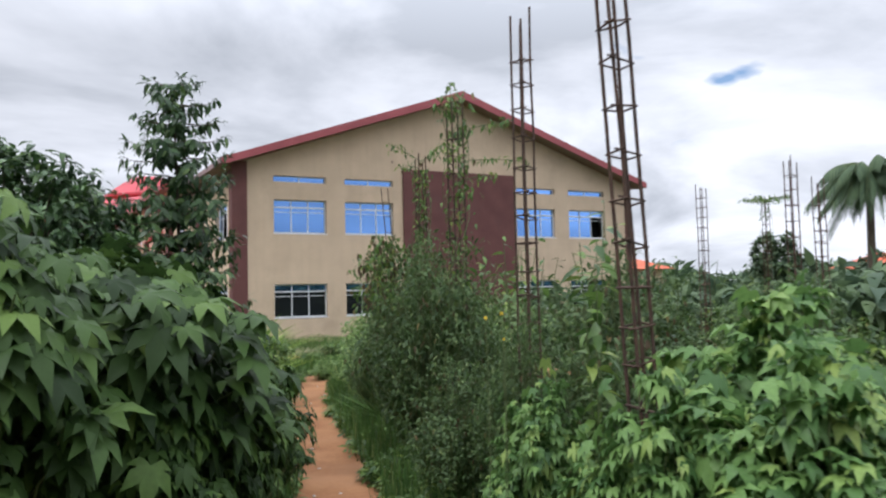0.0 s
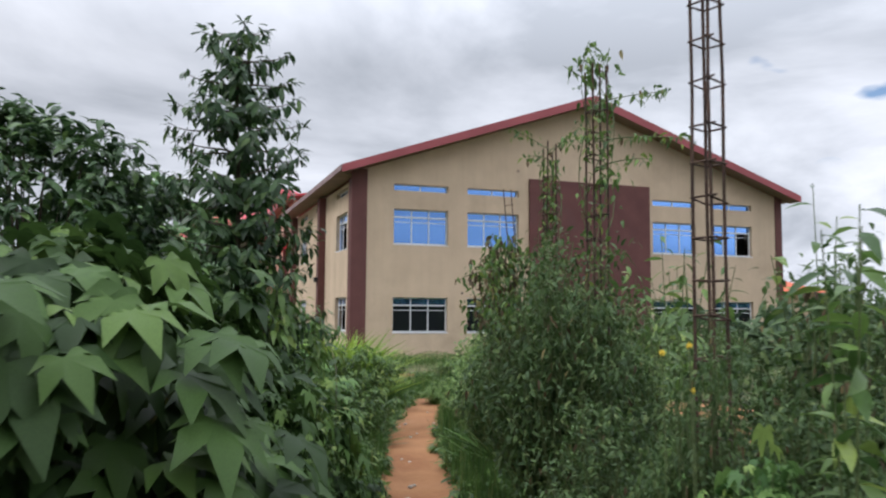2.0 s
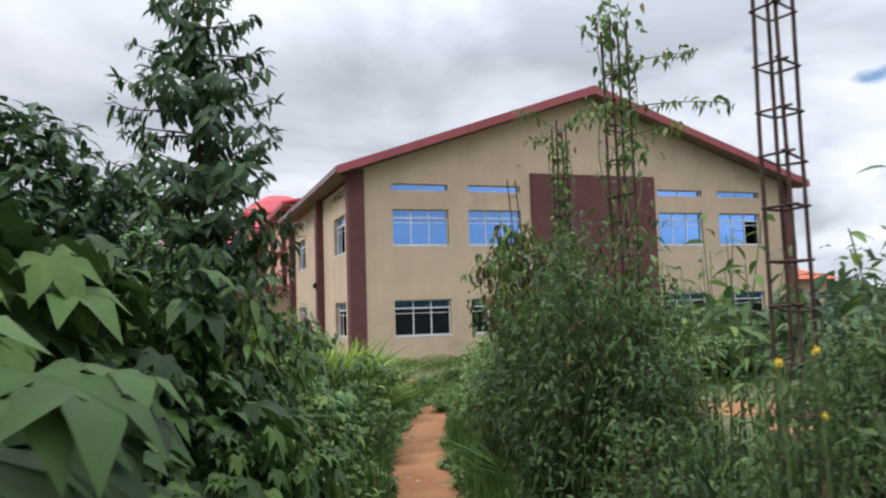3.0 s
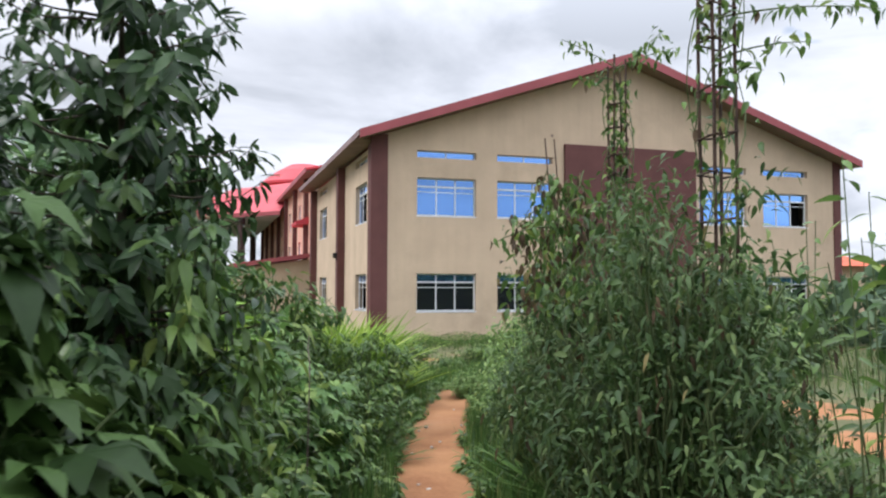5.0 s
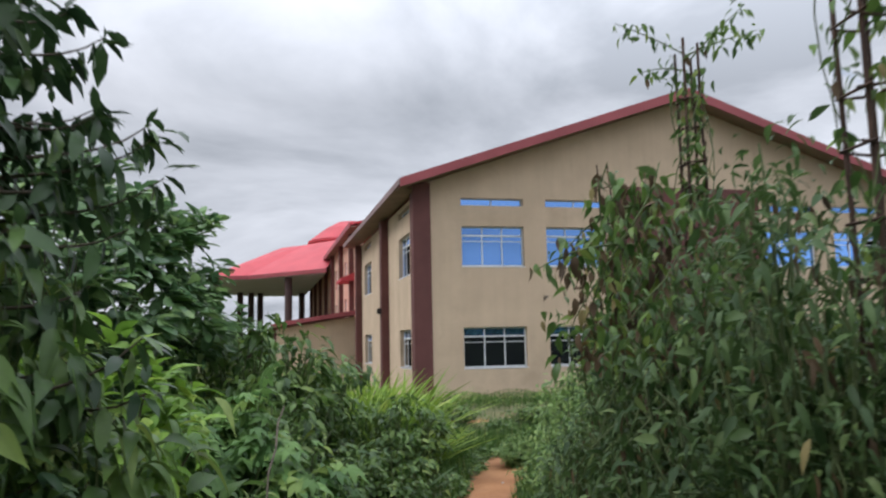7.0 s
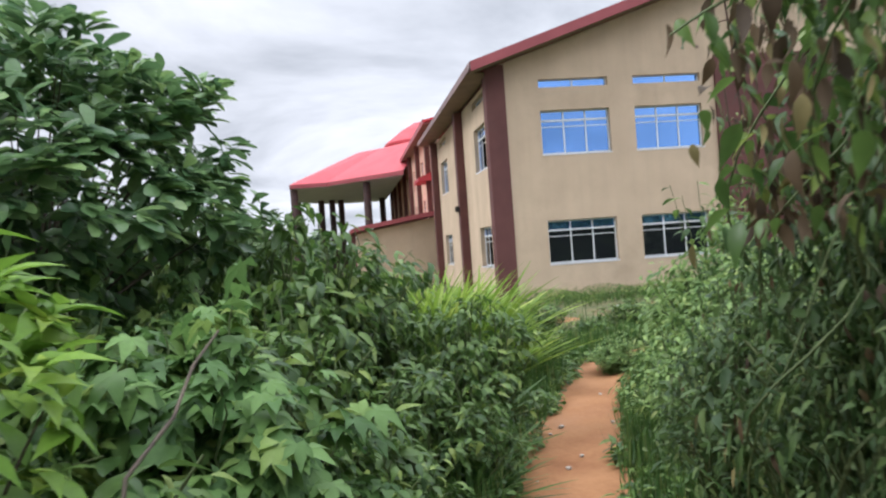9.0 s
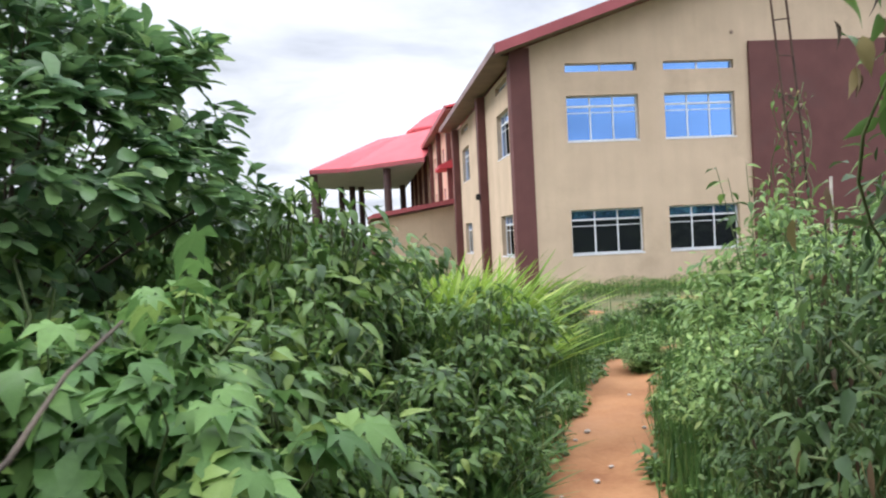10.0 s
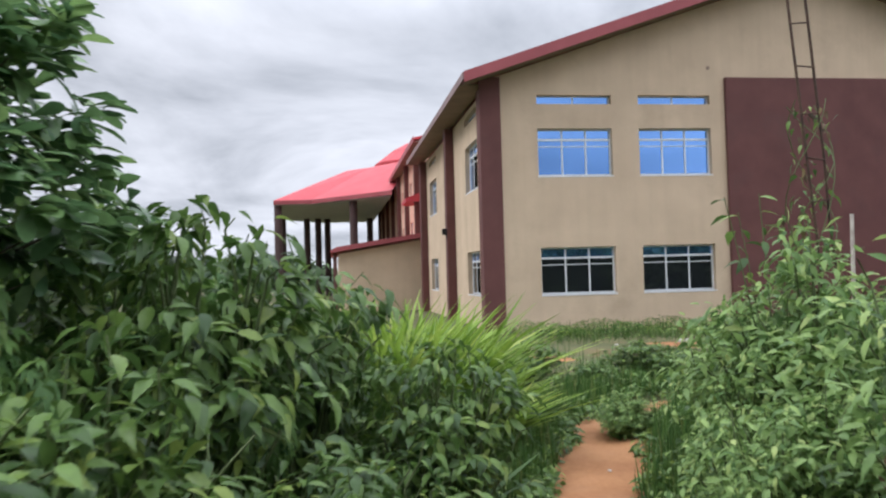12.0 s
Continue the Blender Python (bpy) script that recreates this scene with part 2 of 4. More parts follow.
L_DARK = leaf_material("dark_tree_leaf", (0.024, 0.052, 0.022), (0.065, 0.118, 0.042), (0.12, 0.19, 0.055), 0.26, 0.34)
L_LIME = leaf_material("lime_leaf", (0.11, 0.22, 0.03), (0.20, 0.34, 0.045), (0.28, 0.38, 0.055), 0.4)
L_GRASS = leaf_material("grass_blade", (0.13, 0.23, 0.032), (0.28, 0.40, 0.065), (0.40, 0.45, 0.12), 0.42)
L_TURF = leaf_material("turf_blade", (0.04, 0.09, 0.025), (0.10, 0.18, 0.045), (0.20, 0.22, 0.08), 0.3)
L_DEAD = leaf_material("withered_leaf", (0.045, 0.032, 0.02), (0.12, 0.08, 0.042), (0.26, 0.22, 0.09), 0.2, 0.7)
# paler, bluer greens: haze over the distance is put into the leaf colour
L_WOODS = leaf_material("hazed_far_leaf", (0.045, 0.078, 0.045), (0.095, 0.145, 0.07), (0.12, 0.17, 0.08), 0.25, 0.6)


# ---- mesh helpers ----
def part(name, bm, mat, parent=None, label=""):
    me = bpy.data.meshes.new(name)
    bm.to_mesh(me)
    bm.free()
    me.materials.append(mat)
    ob = new(name, me)
    ob.parent = parent
    if label:
        tagged(ob, label)
    return ob


def boxes(*spans, bevel=0.0):
    """A bmesh of boxes, each (x0, x1, y0, y1, z0, z1)."""
    bm = bmesh.new()
    for x0, x1, y0, y1, z0, z1 in spans:
        v = [bm.verts.new(p) for p in ((x0, y0, z0), (x1, y0, z0), (x1, y1, z0), (x0, y1, z0), (x0, y0, z1), (x1, y0, z1), (x1, y1, z1), (x0, y1, z1))]
        for f in ((0, 3, 2, 1), (4, 5, 6, 7), (0, 1, 5, 4), (1, 2, 6, 5), (2, 3, 7, 6), (3, 0, 4, 7)):
            bm.faces.new([v[i] for i in f])
    if bevel:
        bmesh.ops.bevel(bm, geom=bm.edges[:], offset=bevel, segments=2, affect="EDGES")
    return bm


def prism(outline, depth):
    """A closed outline of 3D points, thickened by the vector depth."""
    bm = bmesh.new()
    a = [bm.verts.new(p) for p in outline]
    b = [bm.verts.new(Vector(p) + Vector(depth)) for p in outline]
    bm.faces.new(a)
    bm.faces.new(list(reversed(b)))
    for i in range(len(a)):
        j = (i + 1) % len(a)
        bm.faces.new((a[j], a[i], b[i], b[j]))
    bmesh.ops.recalc_face_normals(bm, faces=bm.faces[:])
    return bm


def arrays_mesh(name, co, faces, mat):
    """A mesh from an array of places and a list of arrays of faces, one array for each number of corners."""
    me = bpy.data.meshes.new(name)
    me.vertices.add(len(co))
    me.vertices.foreach_set("co", np.asarray(co, dtype=np.float32).ravel())
    sizes = np.concatenate([np.full(len(f), f.shape[1]) for f in faces])
    me.loops.add(int(sizes.sum()))
    me.loops.foreach_set("vertex_index", np.concatenate([f.ravel() for f in faces]).astype(np.int32))
    me.polygons.add(len(sizes))
    me.polygons.foreach_set("loop_start", np.concatenate([[0], np.cumsum(sizes)[:-1]]).astype(np.int32))
    me.update(calc_edges=True)
    me.materials.append(mat)
    return me


def tubes(name, lines, mat, sides=5):
    """Tapered tubes along lines of (x, y, z, radius)."""
    co, faces, start = [], [], 0
    ring = np.arange(sides) * 2 * np.pi / sides
    for line in lines:
        p = np.asarray(line, dtype=float)
        d = np.gradient(p[:, :3], axis=0)
        d /= np.linalg.norm(d, axis=1)[:, None] + 1e-9
        ref = np.where(np.abs(d[:, 2:3]) > 0.9, np.array([[1.0, 0, 0]]), np.array([[0, 0, 1.0]]))
        u = np.cross(d, ref); u /= np.linalg.norm(u, axis=1)[:, None]
        w = np.cross(d, u)
        c = p[:, None, :3] + p[:, 3][:, None, None] * (np.cos(ring)[None, :, None] * u[:, None] + np.sin(ring)[None, :, None] * w[:, None])
        co.append(c.reshape(-1, 3))
        k = len(p)
        i = start + (np.arange(k - 1)[:, None] * sides + np.arange(sides)[None])
        j = start + (np.arange(k - 1)[:, None] * sides + (np.arange(sides) + 1)[None] % sides)
        faces.append(np.stack([i, j, j + sides, i + sides], -1).reshape(-1, 4))
        start += k * sides
    me = arrays_mesh(name, np.concatenate(co), [np.concatenate(faces)], mat)
    me.polygons.foreach_set("use_smooth", np.ones(len(me.polygons), dtype=bool))
    return me


# leaf blades: y runs along the blade, x across it, z is its upper side
def blade(rows, fold=0.22, droop=0.25):
    """A blade from rows of (y, half width), folded along its midrib."""
    co, quads = [], []
    for y, w in rows:
        z = -droop * y * y
        co += [(-w, y, z + fold * w), (0, y, z), (w, y, z + fold * w)]
    for i in range(len(rows) - 1):
        a, b = 3 * i, 3 * i + 3
        quads += [(a, a + 1, b + 1, b), (a + 1, a + 2, b + 2, b + 1)]
    return np.array(co), np.array(quads)


def lobed_blade():
    """A hand-shaped blade with five pointed lobes, each creased along its own rib."""
    lobes = [(-98, 0.54, 0.14), (-47, 0.82, 0.19), (0, 1.0, 0.21), (47, 0.82, 0.19), (98, 0.54, 0.14)]
    notch = [(-128, 0.22), (-72, 0.43), (-23, 0.56), (23, 0.56), (72, 0.43), (128, 0.22)]
    turn = lambda a, q, side=0.0: (q * math.sin(radians(a)) + side * math.cos(radians(a)), q * math.cos(radians(a)) - side * math.sin(radians(a)))
    bow = lambda x, y: -0.42 * max(0.0, y) ** 2 - 0.38 * x * x
    co = [(0.0, 0.0, 0.0)] + [(*turn(a, q), 0.05 + bow(*turn(a, q))) for a, q in notch]
    faces = []
    for i, (a, q, w) in enumerate(lobes):
        k, left, right = len(co), 1 + i, 2 + i
        for along_, side, lift in ((0.58, 0.0, 0.0), (0.58, -w, 0.065), (0.58, w, 0.065), (1.0, 0.0, -0.06)):
            x, y = turn(a, q * along_, side)
            co.append((x, y, bow(x, y) + lift))
        faces += [(0, k, k + 1, left), (0, right, k + 2, k), (k, k + 3, k + 1), (k, k + 2, k + 3)]
    return np.array(co), faces


BLADES = {
    "ovate": blade([(0, 0.01), (0.1, 0.11), (0.28, 0.205), (0.5, 0.20), (0.72, 0.115), (0.88, 0.04), (1.0, 0.004)], 0.34, 0.45),
    "lance": blade([(0, 0.01), (0.25, 0.16), (0.55, 0.18), (0.82, 0.09), (1.0, 0.004)], 0.28, 0.4),
    "obovate": blade([(0, 0.015), (0.35, 0.11), (0.7, 0.21), (0.92, 0.14), (1.0, 0.03)], 0.25, 0.3),
    "leaflet": blade([(0, 0.01), (0.3, 0.17), (0.7, 0.16), (1.0, 0.01)], 0.2, 0.35),
    "grass": blade([(0, 0.011), (0.2, 0.022), (0.4, 0.026), (0.6, 0.022), (0.8, 0.014), (1.0, 0.001)], 0.4, 0.6),
    "reed": blade([(0, 0.010), (0.15, 0.017), (0.35, 0.022), (0.55, 0.021), (0.75, 0.015), (0.9, 0.008), (1.0, 0.001)], 0.35, 0.46),
    "lobed": lobed_blade(),
}


def unit(v):
    return v / (np.linalg.norm(v, axis=-1, keepdims=True) + 1e-9)


def frames_for(along, up):
    y = unit(along)
    x = unit(np.cross(y, up))
    return np.stack([x, y, np.cross(x, y)], -1)


def leaves_mesh(name, kind, place, along, up, size, mat):
    """One mesh of many blades: places, directions of the midribs, the upper sides and the lengths."""
    co, faces = BLADES[kind]
    basis = frames_for(along, up)
    v = np.einsum("nij,kj->nki", basis, co) * np.asarray(size)[:, None, None] + np.asarray(place)[:, None]
    shift = (np.arange(len(v)) * len(co))[:, None, None]
    groups = {}
    for f in faces:
        groups.setdefault(len(f), []).append(f)
    return arrays_mesh(name, v.reshape(-1, 3), [(np.array(g)[None] + shift).reshape(-1, k) for k, g in groups.items()], mat)


def empty(name, label, category, group="", at=(0, 0, 0)):
    ob = new(name)
    ob.location = at
    return tagged(ob, label, category, group)


def child(name, me, parent, label="", kind=""):
    ob = new(name, me)
    ob.parent = parent
    return tagged(ob, label, kind=kind)


# ---- ground and path ----
def path_x(y):
    """The middle of the trodden path at y."""
    return np.interp(y, [-40, -30, -27, -24, -21, -19, -17.5, -16, -14.5, -13, -12, -11.4, -10.9, -6], [-11, -7.73, -6.53, -5.39, -4.3, -3.75, -3.33, -2.9, -2.34, -1.73, -1.3, -0.9, -0.2, 7])


def ground_z(x, y):
    """Gentle unevenness, none at the buildings and under the path."""
    off = np.clip((np.abs(x - path_x(y)) - 0.3) / 0.8, 0, 1)
    return off * (0.035 * np.sin(1.7 * x + 0.6 * y) * np.sin(1.3 * y - 0.4 * x) + 0.05) * np.clip((-2.0 - y) / 3, 0, 1)


_gx = np.concatenate([[-3000, -900, -300, -120, -60, -30, -20, -15], np.arange(-12, 12.01, 0.3), [15, 20, 30, 60, 120, 300, 900, 3000]])
_gy = np.concatenate([[-3000, -900, -300, -120, -60, -45, -38, -34], np.arange(-32, 0.01, 0.3), [5, 12, 25, 60, 120, 300, 900, 3000]])
_X, _Y = np.meshgrid(_gx, _gy)
_near = (np.abs(_X) <= 12) & (_Y >= -32) & (_Y <= 0)
_Z = np.where(_near, ground_z(_X, _Y), 0.0)
_k = len(_gx)
_q = (np.arange(len(_gy) - 1)[:, None] * _k + np.arange(_k - 1)[None]).ravel()
_me = arrays_mesh("ground", np.stack([_X, _Y, _Z], -1).reshape(-1, 3), [np.stack([_q, _q + 1, _q + _k + 1, _q + _k], -1)], M_GROUND)
tagged(new("ground", _me), "weedy reddish soil around the path", "ground", kind="structure")


def ribbon(name, ys, left, right, lift, mat, label):
    """A strip of bare soil whose ragged edges sink into the ground."""
    rng = np.random.default_rng(5)
    n, co = 9, []
    for y in ys:
        a = left(y) + 0.05 * math.sin(3.1 * y) + rng.normal(0, 0.02)
        b = right(y) + 0.05 * math.sin(2.3 * y + 1) + rng.normal(0, 0.02)
        for i in range(n):
            s = i / (n - 1)
            co.append((a + (b - a) * s, y, lift * min(1, 6 * s, 6 * (1 - s)) + 0.010 * math.sin(9 * s + 2 * y) * math.sin(math.pi * s) - 0.008))
    q = (np.arange(len(ys) - 1)[:, None] * n + np.arange(n - 1)[None]).ravel()
    me = arrays_mesh(name, np.array(co), [np.stack([q, q + 1, q + n + 1, q + n], -1)], mat)
    me.polygons.foreach_set("use_smooth", np.ones(len(me.polygons), dtype=bool))
    return tagged(new(name, me), label, "path", kind="structure")


def path_half(y):
    return 0.33 + 0.10 * max(0.0, min(1.0, (y + 14) / 2))


ribbon("path", np.arange(-38, -10.8, 0.15), lambda y: path_x(y) - path_half(y) - 0.12, lambda y: path_x(y) + path_half(y) + 0.12, 0.03, M_LATERITE, "narrow trodden path of red laterite soil")
ribbon("bare_ground", np.arange(-8.2, -4.2, 0.2), lambda y: -4.5, lambda y: 13.0, 0.035, M_LATERITE, "bare strip of red soil before the building")
ribbon("bare_patch", np.arange(-23.0, -13.4, 0.2), lambda y: 0.4 + 0.25 * max(0.0, y + 17), lambda y: 3.6 + 0.3 * max(0.0, y + 17), 0.05, M_LATERITE, "bare patch of red soil among the weeds")

# ---- the main building: facade on y = 0, its side wall on x = 0 ----
WIDTH, DEPTH, RIDGE = 17.44, 13.6, 8.72
SLOPE = 0.341
main = empty("school_building", "two-storey cream building with maroon pilasters and a red gabled roof", "building")


def roof_top(x):
    return 9.52 - SLOPE * abs(x - RIDGE)


def pierced_wall(xs, zs, holes, put, depth):
    """Both faces of a wall on a grid of lines, left open at the holes (x0, x1, z0, z1), with the reveals; put(u, w, d) gives a place."""
    bm = bmesh.new()
    xs, zs = sorted(set(xs)), sorted(set(zs))
    is_hole = lambda u, w: any(a < u < b and c < w < d for a, b, c, d in holes)
    solid = {(i, j): not is_hole((xs[i] + xs[i + 1]) / 2, (zs[j] + zs[j + 1]) / 2) for i in range(len(xs) - 1) for j in range(len(zs) - 1)}
    face = lambda pts: bm.faces.new([bm.verts.new(put(*p)) for p in pts])
    for (i, j), full in solid.items():
        a, b, c, d = xs[i], xs[i + 1], zs[j], zs[j + 1]
        if not full:
            continue
        face(((a, c, 0), (b, c, 0), (b, d, 0), (a, d, 0)))
        face(((a, d, depth), (b, d, depth), (b, c, depth), (a, c, depth)))
        if not solid.get((i - 1, j), False):
            face(((a, c, depth), (a, c, 0), (a, d, 0), (a, d, depth)))
        if not solid.get((i + 1, j), False):
            face(((b, c, 0), (b, c, depth), (b, d, depth), (b, d, 0)))
        if not solid.get((i, j - 1), False):
            face(((a, c, depth), (b, c, depth), (b, c, 0), (a, c, 0)))
        if not solid.get((i, j + 1), False):
            face(((a, d, 0), (b, d, 0), (b, d, depth), (a, d, depth)))
    bmesh.ops.remove_doubles(bm, verts=bm.verts[:], dist=0.0005)
    bmesh.ops.recalc_face_normals(bm, faces=bm.faces[:])
    return bm


COLUMNS = [(1.30, 3.25), (3.97, 5.92), (11.52, 13.47), (14.19, 16.14)]
HIGH, LOW, SLIT = (3.88, 5.08), (0.90, 2.08), (5.70, 5.93)
front_holes = [(a, b, c, d) for a, b in COLUMNS for c, d in (HIGH, LOW, SLIT)]
xs = [0.0, WIDTH] + [x for h in front_holes for x in h[:2]]
zs = [-0.3, 6.2] + [z for h in front_holes for z in h[2:]]
bm = pierced_wall(xs, zs, front_holes, lambda u, w, d: (u, d, w), 0.23)
part("front_wall", bm, M_WALL, main)
gable = [(0.0, 0, 6.2), (WIDTH, 0, 6.2), (WIDTH, 0, roof_top(WIDTH) - 0.26), (RIDGE, 0, 9.26), (0.0, 0, roof_top(0) - 0.26)]
part("gable_wall", prism(gable, (0, 0.23, 0)), M_WALL, main)

SIDE = [(1.36, 3.27), (9.72, 11.75)]
side_holes = [(a, b, c, d) for a, b in SIDE for c, d in ((3.78, 5.08), LOW, SLIT)] + [(5.7, 7.6, 5.70, 5.93)]
ys_ = [0.23, DEPTH] + [y for h in side_holes for y in h[:2]]
zs_ = [-0.3, 6.08] + [z for h in side_holes for z in h[2:]]
part("side_wall", pierced_wall(ys_, zs_, side_holes, lambda u, w, d: (d, u, w), 0.23), M_WALL, main)
part("far_side_wall", boxes((WIDTH - 0.23, WIDTH, 0.23, DEPTH, -0.3, 6.08)), M_WALL, main)
part("back_wall", prism([(0.23, DEPTH, -0.3), (WIDTH - 0.23, DEPTH, -0.3), (WIDTH - 0.23, DEPTH, 6.2), (RIDGE, DEPTH, 9.2), (0.23, DEPTH, 6.2)], (0, -0.2, 0)), M_WALL, main)
# near-black slab and added blocks stand in for the darkness of the rooms
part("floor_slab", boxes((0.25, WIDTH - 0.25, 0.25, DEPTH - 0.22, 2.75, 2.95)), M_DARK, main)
part("room_shade_block", boxes((0.9, WIDTH - 0.9, 0.9, DEPTH - 0.9, -0.2, 2.7), (0.9, WIDTH - 0.9, 0.9, DEPTH - 0.9, 3.0, 6.0)), M_DARK, main)

# the maroon middle panel stands proud of the facade
part("middle_panel", boxes((6.32, 11.34, -0.10, -0.003, -0.2, 6.39), bevel=0.012), M_MAROON, main, "tall maroon painted panel")
for x0, x1 in ((-0.17, 0.36), (WIDTH - 0.15, WIDTH + 0.17)):
    part("pilaster", boxes((x0, x1, -0.045, -0.003, -0.2, 6.36), (x0, min(x1, -0.003) if x0 < 1 else x1, -0.003, 0.42, -0.2, 6.07)) if x0 < 1 else boxes((x0, x1, -0.045, -0.003, -0.2, 6.36), (WIDTH + 0.003, x1, -0.003, 0.42, -0.2, 6.07)), M_MAROON, main, "maroon corner pilaster")
for y in (5.35, 12.6):
    part("pilaster", boxes((-0.27, -0.003, y, y + 0.45, -0.2, 6.07), bevel=0.008), M_MAROON, main, "maroon wall pilaster")
part("outlet_pipe", boxes((5.83, 5.97, -0.02, 0.05, 6.58, 6.72), bevel=0.03), M_SOFFIT, main, "small round outlet")
part("wall_lamp", boxes((-0.42, -0.27, 5.40, 5.52, 2.72, 2.92), (-0.3, -0.262, 5.43, 5.49, 2.6, 2.8), bevel=0.02), M_DARK, main, "small dark wall lamp")

# roof: two sheets with standing ribs, boards along verge and eaves, soffits
for side in (1, -1):
    edge = RIDGE - side * (RIDGE + 0.63)
    z0 = roof_top(edge)
    sheet = prism([(edge, -0.61, z0), (RIDGE, -0.61, 9.52), (RIDGE, 14.2, 9.52), (edge, 14.2, z0)], (0, 0, -0.05))
    part("roof_sheet", sheet, M_ROOF, main, "red metal roof sheet")
    part("verge_board", prism([(edge, -0.64, z0 + 0.02), (RIDGE, -0.64, 9.54), (RIDGE, -0.64, 9.24), (edge, -0.64, z0 - 0.24)], (0, 0.028, 0)), M_FASCIA, main, "red board along the gable")
    part("verge_soffit", prism([(edge + side * 0.02, -0.61, z0 - 0.22), (RIDGE, -0.61, 9.27), (RIDGE, -0.003, 9.27), (edge + side * 0.02, -0.003, z0 - 0.22)], (0, 0, 0.02)), M_SOFFIT, main)
    part("eave_board", boxes((min(edge, edge - side * 0.03), max(edge, edge - side * 0.03), -0.61, 14.2, z0 - 0.17, z0 + 0.01)), M_EAVE, main, "dull reddish grey eave board")
    inner = 0.0 if side > 0 else WIDTH
    part("eave_soffit", boxes((min(edge, inner), max(edge, inner), 0.003, 14.2, z0 - 0.165, z0 - 0.14)), M_SOFFIT, main)


def window(parent, a, b, c, d, put, slit=False, slid=-1):
    """A blue window in its opening: white frame with bars as sub-parts and single panes; put(u, w, t) maps width, height and depth."""
    def bar(name, spans, mat, up):
        bm = bmesh.new()
        for u0, u1, w0, w1, t0, t1 in spans:
            v = [bm.verts.new(put(*p)) for p in ((u0, w0, t0), (u1, w0, t0), (u1, w1, t0), (u0, w1, t0), (u0, w0, t1), (u1, w0, t1), (u1, w1, t1), (u0, w1, t1))]
            for f in ((0, 3, 2, 1), (4, 5, 6, 7), (0, 1, 5, 4), (1, 2, 6, 5), (2, 3, 7, 6), (3, 0, 4, 7)):
                bm.faces.new([v[i] for i in f])
        bmesh.ops.recalc_face_normals(bm, faces=bm.faces[:])
        return part(name, bm, mat, up)
    t = 0.13
    w = 0.028 if slit else 0.042
    win = bar("window", [(a, b, c, c + w, t, t + 0.06), (a, b, d - w, d, t, t + 0.06), (a, a + w, c + w, d - w, t, t + 0.06), (b - w, b, c + w, d - w, t, t + 0.06)], M_FRAME, parent)
    tagged(win, "blue reflective window with thin white frame")
    n = 2 if slit else 3
    top = d - w if slit else d - 0.23 * (d - c)
    step = (b - a - 2 * w) / n
    for i in range(n):
        u0, u1 = a + w + i * step, a + w + (i + 1) * step
        if slit:
            bar("pane", [(u0, u1, c + w, d - w, t + 0.025, t + 0.035)], M_GLASS, win)
        else:
            if i != slid:
                bar("pane", [(u0, u1, c + w, top, t + 0.025 + 0.008 * (i % 2), t + 0.033 + 0.008 * (i % 2))], M_TINTED if c < 1.5 else M_GLASS, win)
            bar("transom_pane", [(u0, u1, top, d - w, t + 0.03, t + 0.038)], M_GLASS, win)
            bar("glazing_bar", [(u0 + 0.01, u1 - 0.01, c + 0.62 * (d - c), c + 0.62 * (d - c) + 0.022, t + 0.012, t + 0.024)], M_FRAME, win)
        if i:
            bar("mullion", [(u0 - 0.018, u0 + 0.018, c + w, d - w, t + 0.004, t + 0.024)], M_FRAME, win)
    if not slit:
        bar("transom", [(a + w, b - w, top - 0.024, top + 0.024, t - 0.008, t + 0.05)], M_FRAME, win)
        bar("sill", [(a - 0.01, b + 0.01, c - 0.035, c, t - 0.14, t + 0.06)], M_FRAME, win)
    return win


for a, b, c, d in front_holes:
    window(main, a, b, c, d, lambda u, w, t: (u, t, w), d - c < 0.4, 2 if a > 14 and c > 3 else -1)
for a, b, c, d in side_holes:
    window(main, a, b, c, d, lambda u, w, t: (t, u, w), d - c < 0.4, 1)

# ---- low annex beside the main building ----
annex = empty("annex", "low peach annex with a red sloping roof edge and maroon posts", "building")
part("front_wall", prism([(-3.62, 14.3, -0.3), (-0.004, 14.3, -0.3), (-0.004, 14.3, 3.0), (-3.62, 14.3, 2.45)], (0, 0.2, 0)), M_WALL, annex)
part("side_wall", boxes((-3.62, -3.42, 14.5, 15.6, -0.3, 2.4), (-3.62, -3.42, 17.0, 24, -0.3, 2.4), (-3.62, -3.42, 15.6, 17.0, -0.3, 0.9)), M_WALL, annex)
part("roof", prism([(-3.95, 14.0, 2.52), (-0.01, 14.0, 3.12), (-0.01, 14.0, 3.26), (-3.72, 14.0, 2.72), (-3.95, 14.0, 2.62)], (0, 10.4, 0)), M_ROOF, annex, "red sloping metal roof")
part("roof_board", prism([(-3.96, 13.96, 2.50), (-0.008, 13.96, 3.08), (-0.008, 13.96, 3.28), (-3.7, 13.96, 2.74), (-3.96, 13.96, 2.6)], (0, 0.036, 0)), M_FASCIA, annex)
for y in (14.32, 17.2, 20.4):
    part("post", boxes((-3.86, -3.70, y, y + 0.16, -0.2, 2.52), bevel=0.01), M_MAROON, annex)
# no real part: a near-black sheet that paints the shade inside the opening
part("doorway_shade", boxes((-3.55, -3.5, 15.6, 17.0, 0.9, 2.3)), M_DARK, annex)

